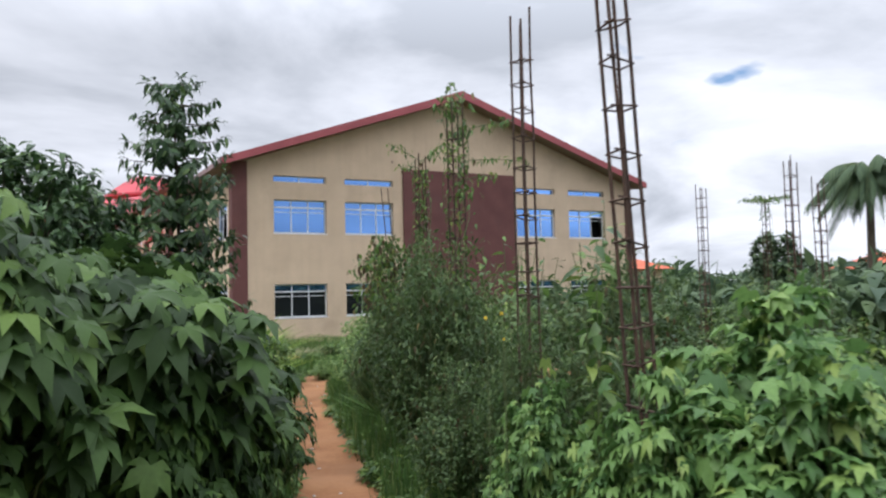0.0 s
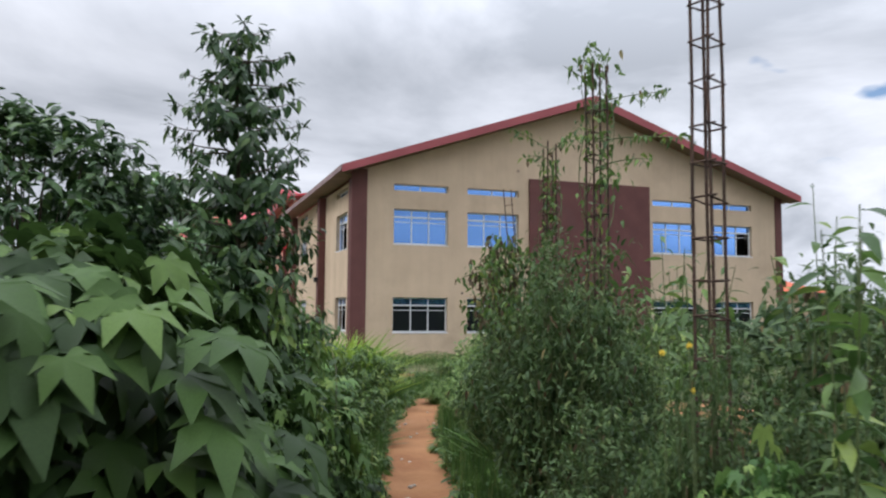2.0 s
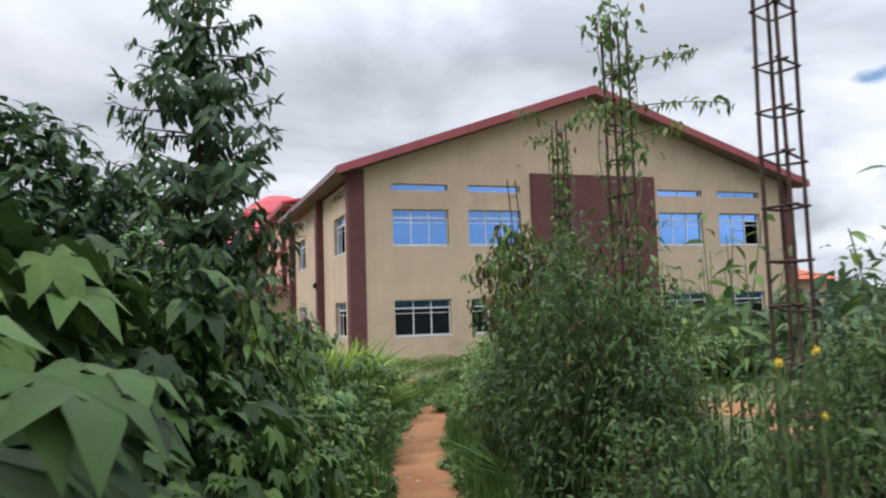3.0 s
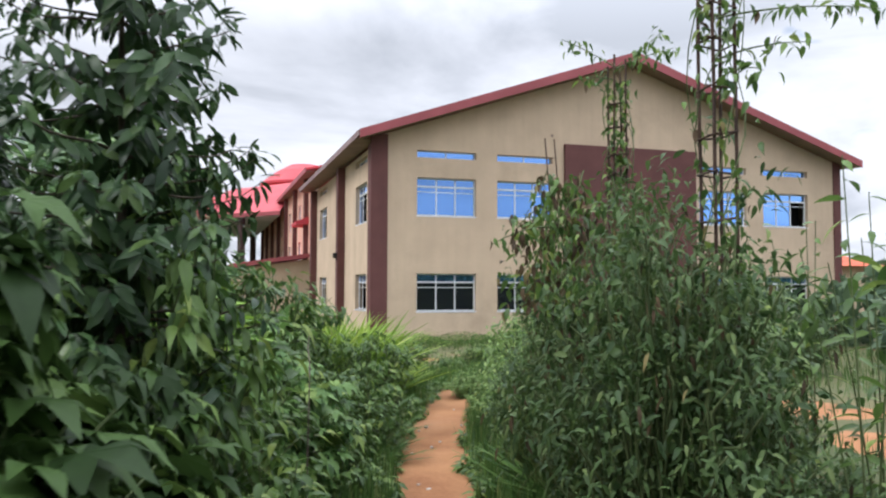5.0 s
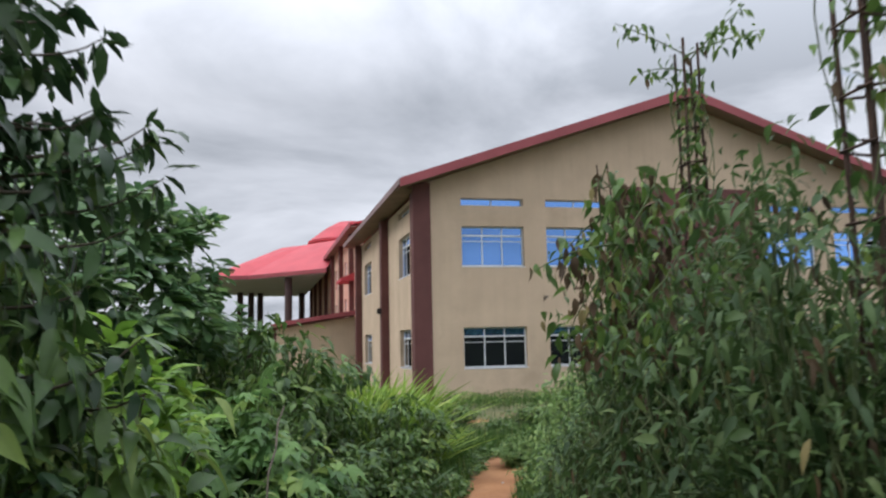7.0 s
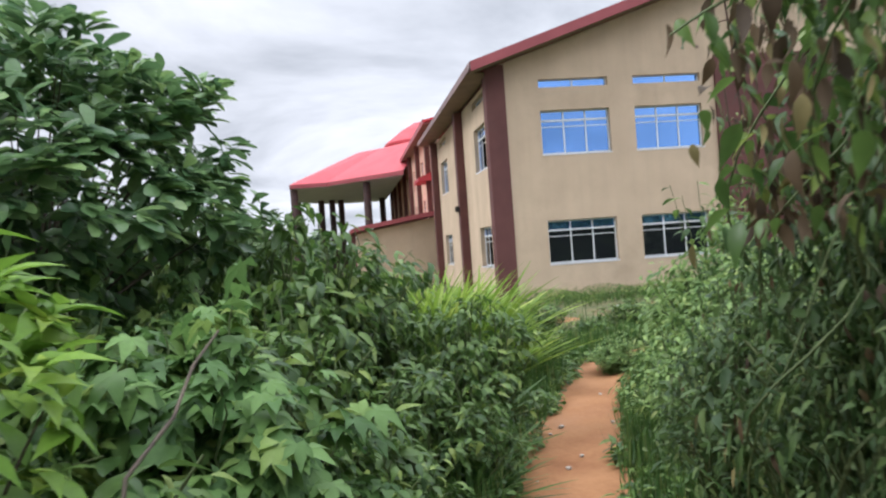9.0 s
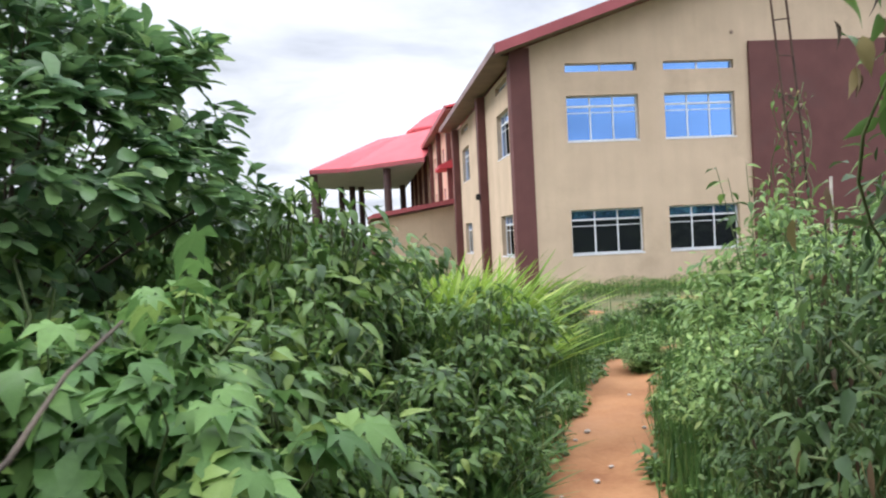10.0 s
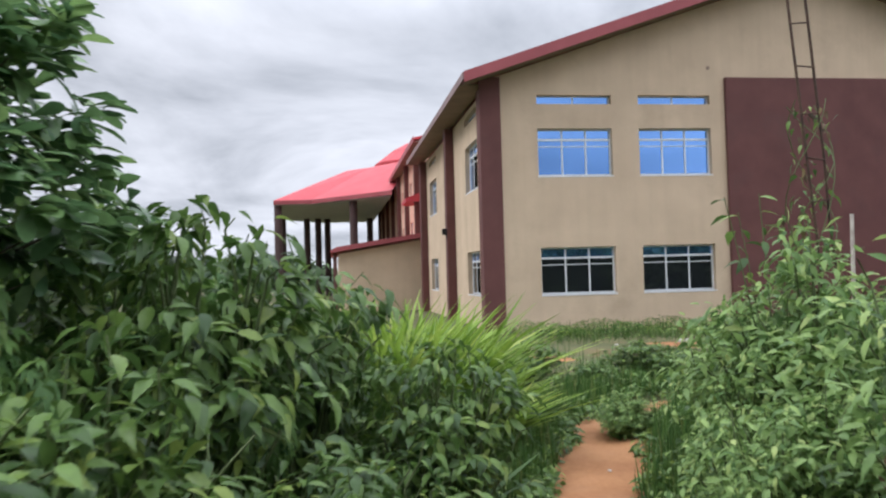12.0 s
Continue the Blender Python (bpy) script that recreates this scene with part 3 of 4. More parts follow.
# ---- long wing, entrance canopy and turret further off ----
wing = empty("school_wing", "long peach wing with maroon pilasters and red roof", "building")
wy = [15.2 + 2.45 * k for k in range(13)]
wing_holes = [(y, y + 1.0, c, c + 1.2) for y in wy for c in (0.9, 2.95, 5.0)]
part("side_wall", pierced_wall([14.6, 48] + [v for h in wing_holes for v in h[:2]], [-0.3, 7.2] + [v for h in wing_holes for v in h[2:]], wing_holes, lambda u, w, d: (0.15 + d, u, w), 0.2), M_PINK, wing)
for a, b, c, d in wing_holes:
    w_ = part("window", boxes((0.24, 0.28, a, b, c, c + 0.05), (0.24, 0.28, a, b, d - 0.05, d), (0.24, 0.28, a, a + 0.05, c + 0.05, d - 0.05), (0.24, 0.28, b - 0.05, b, c + 0.05, d - 0.05), (0.24, 0.28, (a + b) / 2 - 0.02, (a + b) / 2 + 0.02, c + 0.05, d - 0.05)), M_FRAME, wing)
    part("pane", boxes((0.29, 0.3, a, b, c, d)), M_GLASS, w_)
for y in wy[::2]:
    part("pilaster", boxes((-0.08, 0.147, y + 1.6, y + 1.95, -0.2, 7.2)), M_MAROON, wing)
part("roof", prism([(-0.32, 14.25, 7.28), (8.6, 14.25, 9.2), (8.6, 48, 9.2), (-0.32, 48, 7.28)], (0, 0, 0.1)), M_ROOF, wing, "red metal roof sheet")
part("eave_board", boxes((-0.36, -0.32, 14.25, 48, 7.18, 7.42)), M_FASCIA, wing)
part("eave_soffit", boxes((-0.32, 0.147, 14.25, 48, 7.2, 7.23)), M_SOFFIT, wing)
part("door_hood", prism([(-0.5, 16.6, 4.85), (0.147, 16.6, 4.85), (0.147, 16.6, 5.25), (-0.5, 16.6, 5.0)], (0, 2.4, 0)), M_ROOF, wing, "small red hood over a balcony door")

canopy = empty("entrance_canopy", "tall entrance canopy with a red hipped roof on maroon columns", "canopy")
rim = [(-0.38, 26.5), (-5.1, 31.5), (-7.55, 31.8), (-8.0, 44.7), (-5.0, 49.2), (-0.38, 49.2)]
bm = bmesh.new()
low_ring = [bm.verts.new((x, y, 6.45)) for x, y in rim]
top_ring = [bm.verts.new(p) for p in ((1.65, 32.7, 9.2), (-1.26, 35.7, 9.05), (-2.76, 36.5, 8.95), (-2.76, 41.0, 8.95), (-1.26, 42.5, 9.05), (1.65, 43.2, 9.2))]
for i in range(5):
    bm.faces.new((low_ring[i + 1], low_ring[i], top_ring[i], top_ring[i + 1]))
bm.faces.new(top_ring)
bmesh.ops.recalc_face_normals(bm, faces=bm.faces[:])
part("roof", bm, M_ROOF, canopy, "red hipped metal roof")
part("fascia", prism([(x, y, 6.2) for x, y in rim], (0, 0, 0.245)), M_FASCIA, canopy)
part("soffit", prism([(-0.4 + (x + 0.4) * 0.985, 38 + (y - 38) * 0.985, 6.16) for x, y in rim], (0, 0, 0.035)), M_SOFFIT_PALE, canopy, "pale grey canopy soffit")
for x, y in ((-7.3, 32.3), (-4.98, 44.2), (-2.55, 29.6), (-5.85, 44.0), (-4.25, 44.7), (-0.85, 44.7), (-7.7, 43.6)):
    bm = bmesh.new()
    bmesh.ops.create_cone(bm, cap_ends=True, segments=14, radius1=0.25, radius2=0.25, depth=6.35, matrix=Matrix.Translation((x, y, 3.0)))
    part("column", bm, M_MAROON_SHADED, canopy)

turret = empty("turret", "round red turret roof above the wing", "turret")
bm = bmesh.new()
prev = None
for r, z in ((2.7, 8.0), (2.7, 10.15), (3.75, 10.4), (3.75, 10.6), (2.3, 11.7), (1.2, 12.3), (0.2, 12.45)):
    ring = [bm.verts.new((3.45 + r * math.cos(a * math.tau / 28), 45.5 + r * math.sin(a * math.tau / 28), z)) for a in range(28)]
    if prev:
        for i in range(28):
            bm.faces.new((prev[i], prev[(i + 1) % 28], ring[(i + 1) % 28], ring[i]))
    prev = ring
bm.faces.new(prev)
part("roof_cap", bm, M_ROOF, turret)


# ---- far houses, palm and woods ----
def house(x, y, w, d, h, turn, label):
    ob = empty("house", label, "house", "far houses", (x, y, 0))
    ob.rotation_euler[2] = turn
    holes = [(-w / 2 + 1 + 2.6 * k, -w / 2 + 2.2 + 2.6 * k, 0.9, 2.1) for k in range(int((w - 1.5) / 2.6))]
    part("wall", pierced_wall([-w / 2, w / 2] + [v for q in holes for v in q[:2]], [-0.2, h, 0.9, 2.1], holes, lambda u, z, t: (u, -d / 2 + t, z), 0.2), M_WALL, ob)
    part("side_wall", boxes((-w / 2, -w / 2 + 0.2, -d / 2 + 0.2, d / 2, -0.2, h), (w / 2 - 0.2, w / 2, -d / 2 + 0.2, d / 2, -0.2, h), (-w / 2, w / 2, d / 2 - 0.2, d / 2, -0.2, h)), M_WALL, ob)
    for q in holes:
        win = part("window", boxes((q[0], q[1], -d / 2 + 0.1, -d / 2 + 0.14, 1.48, 1.53), (q[0] + 0.58, q[0] + 0.63, -d / 2 + 0.1, -d / 2 + 0.14, 0.9, 2.1)), M_FRAME, ob)
        part("pane", boxes((q[0], q[1], -d / 2 + 0.15, -d / 2 + 0.17, 0.9, 2.1)), M_GLASS, win)
    bm = bmesh.new()
    e = [bm.verts.new(p) for p in ((-w / 2 - .5, -d / 2 - .5, h), (w / 2 + .5, -d / 2 - .5, h), (w / 2 + .5, d / 2 + .5, h), (-w / 2 - .5, d / 2 + .5, h))]
    r = [bm.verts.new(p) for p in ((-w / 2 + d / 2, 0, h + d * 0.24), (w / 2 - d / 2, 0, h + d * 0.24))]
    for f in ((e[0], e[1], r[1], r[0]), (e[1], e[2], r[1]), (e[2], e[3], r[0], r[1]), (e[3], e[0], r[0]), (e[3], e[2], e[1], e[0])):
        bm.faces.new(f)
    part("roof", bm, M_TILE, ob, "orange red roof")
    return ob


house(23.4, 9.5, 5.6, 5, 2.75, 0.0, "low cream house with an orange red hipped roof")
house(62, 15.5, 9, 6, 2.9, -0.5, "far low house with an orange red hipped roof")
house(60, 6.0, 8, 6, 2.7, -0.6, "far low house with an orange red hipped roof")


# ---- plants ----
def grow_stems(rng, n, r, h, bend=0.25, spread=0.3, dome=0.5):
    """Stems that rise from the ground and arch outwards to a rounded crown of radius r and height h."""
    lines = []
    for _ in range(n):
        a = rng.uniform(0, 2 * np.pi)
        out = np.sqrt(rng.uniform(0.0, 1.0))
        lump = 1 + 0.22 * np.sin(2 * a + 1.7 * n) + 0.14 * np.sin(5 * a + n)
        top = h * (1 - dome * out ** 2) * rng.uniform(0.6, 1.08) * (0.9 + 0.1 * lump)
        out = out * lump
        end = np.array([np.cos(a) * r * out, np.sin(a) * r * out, top])
        base = np.array([np.cos(a) * r * spread * out, np.sin(a) * r * spread * out, 0.0])
        s = np.linspace(0, 1, 7)[:, None]
        p = base + (end - base) * s
        p[:, 2] = top * (1 - (1 - s[:, 0]) ** (1 + bend * 2))
        p[1:-1] += rng.normal(0, 0.03, (5, 3))
        lines.append(p)
    return lines


def shrub_parts(seed, kind, n_stems, per_stem, r, h, size, mat, droop=0.3, low=0.15, twig=0.12, pieces=0, face=0.9, loose=1.0, spray=9, dome=0.5):
    """Meshes for one shrub: its stems, its foliage, and the poses of leaves that stand alone."""
    rng = np.random.default_rng(seed)
    stems = grow_stems(rng, n_stems, r, h, dome=dome)
    tube = [np.column_stack([p, np.linspace(0.011, 0.003, len(p)) * (0.7 + h * 0.35)]) for p in stems]
    place, along, up, length = [], [], [], []
    for p in stems:
        # leaves gather in sprays at the ends of side twigs
        sprays = max(3, per_stem // spray)
        which = rng.integers(0, sprays, per_stem)
        s = (low + (1 - low) * rng.uniform(0, 1, sprays) ** 0.75)[which]
        at = np.stack([np.interp(s, np.linspace(0, 1, len(p)), p[:, k]) for k in range(3)], -1)
        a = rng.uniform(0, 2 * np.pi, sprays)
        reach = np.stack([np.cos(a), np.sin(a), rng.normal(0.15, 0.3, sprays)], -1) * rng.uniform(0.3, 1.3, (sprays, 1)) * twig
        at = at + reach[which] * rng.uniform(0.45, 1.0, (per_stem, 1)) + rng.normal(0, 0.28 * twig, (per_stem, 3))
        a = rng.uniform(0, 2 * np.pi, per_stem)
        side = np.stack([np.cos(a), np.sin(a), rng.normal(0.1, 0.25, per_stem)], -1)
        radial = at.copy(); radial[:, 2] = 0
        d = unit(loose * side + face * radial / (r + 0.01)) + np.array([0, 0, -1]) * rng.normal(droop, 0.38 * loose, (per_stem, 1))
        place.append(at); along.append(d)
        up.append(np.array([0, 0, 1.0]) + rng.normal(0, 0.28 * loose, (per_stem, 3)) + 0.39 * face * radial / (r + 0.01))
        length.append(size * rng.uniform(0.55, 1.15, per_stem))
    place, along, up, length = map(np.concatenate, (place, along, up, length))
    keep = place[:, 2] > 0.02
    place, along, up, length = place[keep], along[keep], up[keep], length[keep]
    order = np.argsort(-(place[:, 2] / h + np.hypot(place[:, 0], place[:, 1]) / r))
    alone, rest = order[:pieces], order[pieces:]
    stem_me = tubes("stems", tube, M_STEM, 4)
    leaf_me = leaves_mesh("foliage", kind, place[rest], along[rest], up[rest], length[rest], mat)
    b = frames_for(along[alone], up[alone])
    poses = []
    for i, k in enumerate(alone):
        m = Matrix([[*(b[i][r_] * length[k]), place[k][r_]] for r_ in range(3)] + [[0, 0, 0, 1]])
        poses.append(m)
    return stem_me, leaf_me, poses


_single = {}


def single_leaf(kind, mat):
    if mat.name not in _single:
        one = np.array([[0.0, 0, 0]])
        _single[mat.name] = leaves_mesh("leaf", kind, one, np.array([[0.0, 1, 0]]), np.array([[0.0, 0, 1]]), [1.0], mat)
    return _single[mat.name]


def make_shrub(name, meshes, label, category, group, kind, mat):
    stem_me, leaf_me, poses = meshes
    ob = empty(name, label, category, group)
    child("stem", stem_me, ob, kind="stuff")
    child("foliage", leaf_me, ob, kind="stuff")
    for m in poses:
        child("leaf", single_leaf(kind, mat), ob).matrix_local = m
    return ob


def put(x, y, height=1.0, wide=None, turn=0.0, base=1.0):
    """A pose on the ground that scales a plant built base metres high."""
    s = height / base
    w = wide if wide else s
    z = float(ground_z(np.array(x), np.array(y))) - 0.02
    return Matrix.LocRotScale((x, y, z), Euler((0, 0, turn)), (w, w, s))


def spread_out(prototypes, spots, base, rbase):
    """Copies of the prototypes at spots (x, y, height, radius); the prototypes themselves take the first spots."""
    rng = random.Random(11)
    for i, (x, y, h, r) in enumerate(spots):
        m = put(x, y, h, r / rbase, rng.uniform(0, 6.28), base)
        if i < len(prototypes):
            prototypes[i].matrix_basis = m
        else:
            copy_thing(prototypes[i % len(prototypes)], Matrix(m))


# tall plants with hand-shaped leaves, beside the path
def lobed_plants(first, mat, spots, label, group, low=0.5, dome=0.5, face=0.9, droop=0.2):
    made = [make_shrub("broad_leaf_plant", shrub_parts(first + k, "lobed", 84, 27, 0.9, 1.8, 0.175, mat, droop, low, 0.19, 170, face, 0.7, 6, dome), label, "plant", group, "lobed", mat) for k in range(3)]
    spread_out(made, spots, 1.8, 0.9)


lobed_plants(20, L_LOBED_SHADED, [
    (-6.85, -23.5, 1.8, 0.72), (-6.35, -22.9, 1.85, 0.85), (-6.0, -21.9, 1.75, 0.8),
    # x < -8: plants out of view, added to shade the left mass
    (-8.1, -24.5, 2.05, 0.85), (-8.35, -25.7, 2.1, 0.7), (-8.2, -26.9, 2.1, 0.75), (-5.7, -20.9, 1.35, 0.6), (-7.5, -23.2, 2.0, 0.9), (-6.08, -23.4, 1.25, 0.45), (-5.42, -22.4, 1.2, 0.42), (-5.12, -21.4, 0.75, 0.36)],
    "tall weed with large deep green lobed leaves, darkened for shade", "deep green lobed-leaf plants", 0.68, 0.2, 1.1, 0.38)
lobed_plants(25, L_LOBED, [
    (-4.75, -18.1, 1.36, 0.62), (-4.0, -25.1, 1.35, 0.55), (-3.45, -24.5, 1.6, 0.6), (-5.1, -19.7, 1.15, 0.5), (-4.55, -19.2, 0.8, 0.35),
    (-4.3, -24.7, 1.42, 0.5), (-3.9, -23.3, 1.5, 0.45), (-4.4, -14.5, 1.9, 0.55), (-5.2, -15.9, 1.6, 0.6), (-2.8, -25.2, 1.35, 0.75), (-4.75, -24.4, 0.75, 0.32), (-2.4, -23.9, 1.45, 0.7)],
    "tall weed with large bright green lobed leaves", "bright green lobed-leaf plants")

# mixed shrubs with oval leaves
oval = [make_shrub("leafy_shrub", shrub_parts(40 + k, "ovate", 72, 34, 0.72, 1.6, 0.128, L_OVATE, 0.36, 0.12, 0.17, 0, 1.2, 0.85), "dense green shrub with small oval leaves", "shrub", "shrubs along the path", "ovate", L_OVATE) for k in range(3)]
spread_out(oval, [
    (-4.55, -16.7, 1.35, 0.7), (-4.6, -15.2, 1.75, 0.8), (-4.15, -14.1, 1.8, 0.75),
    (-3.6, -13.3, 1.25, 0.6), (-5.4, -14.0, 1.75, 0.9), (-5.6, -16.9, 1.5, 0.9), (-3.75, -16.2, 1.05, 0.5), (-3.3, -14.9, 1.0, 0.5), (-5.4, -18.9, 1.35, 0.7), (-3.1, -13.9, 0.95, 0.42),
    (-6.3, -19.8, 1.8, 0.9), (-6.1, -17.7, 1.55, 0.9), (-4.2, -17.3, 0.95, 0.42), (-4.85, -20.3, 0.9, 0.4), (-7.3, -18.6, 2.0, 1.0), (-7.2, -16.0, 1.7, 1.0), (-6.6, -13.2, 1.6, 1.0),
    # y < -28: unseen shrubs added behind the start, to shade the nearest plants
    (-8.6, -21.5, 2.3, 1.1), (-8.4, -24.5, 2.2, 1.1), (-9.3, -17.5, 1.9, 1.2), (-5.0, -12.3, 1.3, 0.8), (-8.2, -13.4, 1.7, 1.1), (-9.5, -27.5, 2.0, 1.2), (-8.3, -26.8, 1.6, 0.8), (-8.6, -28.3, 2.1, 0.9), (-5.4, -28.9, 1.9, 0.8), (-8.9, -29.8, 2.2, 1.0), (-6.3, -30.4, 2.1, 0.9), (-5.3, -20.2, 1.7, 0.5), (-5.95, -18.8, 1.9, 0.6),
    (-0.9, -10.3, 0.5, 0.45), (-0.1, -9.7, 0.5, 0.5), (0.7, -9.3, 0.45, 0.5), (1.5, -9.6, 0.6, 0.6), (-1.6, -9.8, 0.6, 0.5), (0.3, -11.9, 0.7, 0.5), (1.2, -11.0, 0.8, 0.7)], 1.6, 0.72)

# bushy weeds with narrow leaves on the other side of the path
def bushy_weeds(first, mat, spots, label, group, size, per=62, old=False):
    made = [make_shrub("bushy_weed", shrub_parts(first + k, "lance", 105, per, 0.75, 1.9, size, mat, 0.12, 0.08, 0.19, 0, 0.8, 1.15), label, "shrub", group, "lance", mat) for k in range(3)]
    for k, ob in enumerate(made if old else ()):
        dead = shrub_parts(first + 30 + k, "lance", 34, 5, 0.78, 1.9, size * 0.9, L_DEAD, 1.6, 0.45, 0.2)[1]
        child("withered_foliage", dead, ob, "brown withered hanging leaves", "stuff")
    spread_out(made, spots, 1.9, 0.75)
    return made


slim = bushy_weeds(60, L_NARROW, [
    (-3.1, -20.45, 2.15, 0.6), (-2.5, -19.8, 1.8, 0.5), (-2.35, -18.9, 2.2, 0.75),
    (-2.75, -19.0, 1.8, 0.5), (-2.0, -18.0, 2.2, 0.7), (-1.45, -19.7, 0.5, 0.4), (-0.9, -18.3, 0.6, 0.45),
    (-3.3, -22.9, 1.4, 0.6), (-2.45, -22.2, 1.6, 0.8), (-1.4, -23.0, 1.5, 0.9), (-3.75, -22.85, 1.6, 0.42), (-3.8, -22.1, 0.95, 0.42), (-1.3, -21.4, 1.6, 0.8), (-3.25, -21.6, 0.75, 0.35), (-2.55, -17.7, 1.2, 0.42), (-0.3, -24.5, 1.5, 1.0), (-1.5, -26.0, 1.3, 0.9), (-0.1, -20.0, 1.2, 0.7)],
    "bushy dull green weed with pointed drooping leaves", "dull bushy weeds beside the path", 0.073, 78, True)
fresh = bushy_weeds(64, L_FRESH, [
    (-1.5, -17.2, 1.75, 0.7), (-1.25, -16.2, 1.6, 0.65), (-1.2, -15.1, 1.6, 0.62), (-1.0, -14.2, 1.45, 0.55), (-0.5, -13.3, 1.2, 0.5), (-0.2, -14.8, 1.5, 0.7), (-0.3, -16.4, 1.5, 0.8), (-2.1, -16.3, 1.2, 0.45), (-1.75, -15.3, 1.1, 0.38), (-3.25, -12.9, 1.0, 0.42), (-2.95, -12.2, 0.85, 0.38), (-2.3, -10.6, 0.45, 0.4), (-2.6, -11.6, 0.55, 0.35), (-3.7, -12.3, 1.15, 0.5), (-1.3, -12.4, 0.5, 0.35), (-3.2, -13.5, 0.8, 0.35)],
    "bushy fresh green weed with pointed leaves", "fresh green weeds beside the path", 0.118)

# weeds of the open field
field_rng = random.Random(4)
field = []
while len(field) < 60:
    x, y = field_rng.uniform(0.3, 17), field_rng.uniform(-27, -8.6)
    if 0.0 < x < 4.9 and -23.3 < y < -13.2 or x - 0.4 * y < 4.0:
        continue
    field.append((x, y, field_rng.uniform(0.8, 1.5), field_rng.uniform(0.6, 1.1)))
for i, (x, y, h, r) in enumerate(field):
    src = (oval + slim)[i % 6]
    c = copy_thing(src, put(x, y, h, r / 0.75, field_rng.uniform(0, 6.28), 1.6 if i % 6 < 3 else 1.9))
    tagged(c, "waist-high green weed in the open field", "weed", "weeds of the field")


def grass(name, seed, n, r, h, mat, label, lean=0.5):
    rng = np.random.default_rng(seed)
    a, q = rng.uniform(0, 2 * np.pi, n), np.sqrt(rng.uniform(0, 1, n)) * r
    place = np.stack([q * np.cos(a), q * np.sin(a), np.zeros(n)], -1)
    along = np.stack([np.cos(a), np.sin(a), np.zeros(n)], -1) * rng.uniform(-0.5 * lean, lean, (n, 1)) + rng.normal(0, 0.2, (n, 3))
    along[:, 2] = 1.0
    b = a + rng.normal(0, 0.9, n)
    up = -np.stack([np.cos(b), np.sin(b), np.zeros(n)], -1) + np.array([0, 0, 0.8])
    ob = empty(name, label, "grass", "grass tufts")
    child("grass_mass", leaves_mesh("grass_mass", "reed", place, along, up, h * rng.uniform(0.5, 1.15, n), mat), ob, kind="stuff")
    return ob


tufts = [grass("grass_tuft", 80 + k, 290, 0.4, 1.4, L_GRASS, "tall bright green grass tuft with arching blades", 0.26) for k in range(2)]
spread_out(tufts, [(-3.1, -12.35, 0.95, 0.42), (-3.4, -12.7, 1.05, 0.42), (-2.75, -12.0, 0.6, 0.3), (-2.85, -12.75, 0.65, 0.3), (-3.05, -13.15, 0.75, 0.32), (-3.0, -11.7, 0.65, 0.25), (-3.2, -11.4, 1.1, 0.5), (-3.9, -11.6, 1.0, 0.5), (-3.0, -10.4, 0.55, 0.3), (-3.5, -12.2, 1.0, 0.4),
                   (-3.6, -9.6, 0.8, 0.6)], 1.25, 0.4)

dull_tufts = [grass("grass_tuft", 84, 160, 0.3, 0.95, L_TURF, "dull green grass tuft with long arching blades", 0.9)]
spread_out(dull_tufts, [(-2.6, -18.4, 0.6, 0.25), (-2.45, -18.45, 0.65, 0.28), (-1.5, -19.1, 0.8, 0.35), (-2.2, -20.5, 0.9, 0.3), (-3.5, -14.75, 0.7, 0.3), (-3.6, -16.3, 0.5, 0.22), (-3.45, -15.6, 0.5, 0.22), (-3.4, -13.7, 0.55, 0.25), (-1.6, -20.8, 0.8, 0.35)], 0.95, 0.3)


def flower(x, y, z, seed):
    """A small yellow flower head on a thin stalk: a disc of petals round a button."""
    rng = np.random.default_rng(seed)
    ob = empty("yellow_flower", "small yellow flower on a thin green stalk", "flower", "yellow flowers", (x, y, 0))
    s = np.linspace(0, 1, 7)
    child("stalk", tubes("stalk", [np.column_stack([0.05 * np.sin(2 * s) - 0.05 * math.sin(2), 0.03 * s - 0.03, z * s, 0.003 - 0.001 * s])], M_STEM, 5), ob)
    a = np.arange(11) * 2 * np.pi / 11
    d = np.stack([np.cos(a), -0.35 + 0 * a, np.sin(a)], -1)
    child("petal_ring", leaves_mesh("petal_ring", "obovate", np.tile([0.0, 0.0, z], (11, 1)), d, np.tile([0, -1.0, 0.4], (11, 1)), rng.uniform(0.009, 0.013, 11), M_PETAL), ob, kind="stuff")
    bm = bmesh.new()
    bmesh.ops.create_icosphere(bm, subdivisions=1, radius=0.004, matrix=Matrix.Translation((0, -0.003, z)))
    part("button", bm, M_PETAL, ob)
    return ob


for k, (x, y, z) in enumerate(((-4.35, -23.4, 1.49), (-4.25, -23.4, 1.51), (-4.24, -23.4, 1.37))):
    flower(x, y, z, k)

# low growth as one mass: on the soil beside the path and at the foot of the wall
rng = np.random.default_rng(7)
spots = np.column_stack([rng.uniform(-11, 14, 60000), rng.uniform(-31, -0.4, 60000)])
verge = rng.uniform(-27, -8.5, 60000)
spots = np.concatenate([spots, np.column_stack([path_x(verge) + rng.uniform(-1.6, 1.6, 60000), verge])])
gap = np.abs(spots[:, 0] - path_x(spots[:, 1]))
width = 0.34 + 0.10 * np.clip((spots[:, 1] + 14) / 2, 0, 1)
bare = (spots[:, 1] > -8.1) & (spots[:, 1] < -4.4) & (spots[:, 0] > -4)
thin = rng.uniform(0, 1, len(spots)) < np.where(bare, 0.05, 0.8) * np.where((spots[:, 0] > 0.5) & (spots[:, 0] < 4.2) & (spots[:, 1] > -22.8) & (spots[:, 1] < -13.6), 0.12, 1)
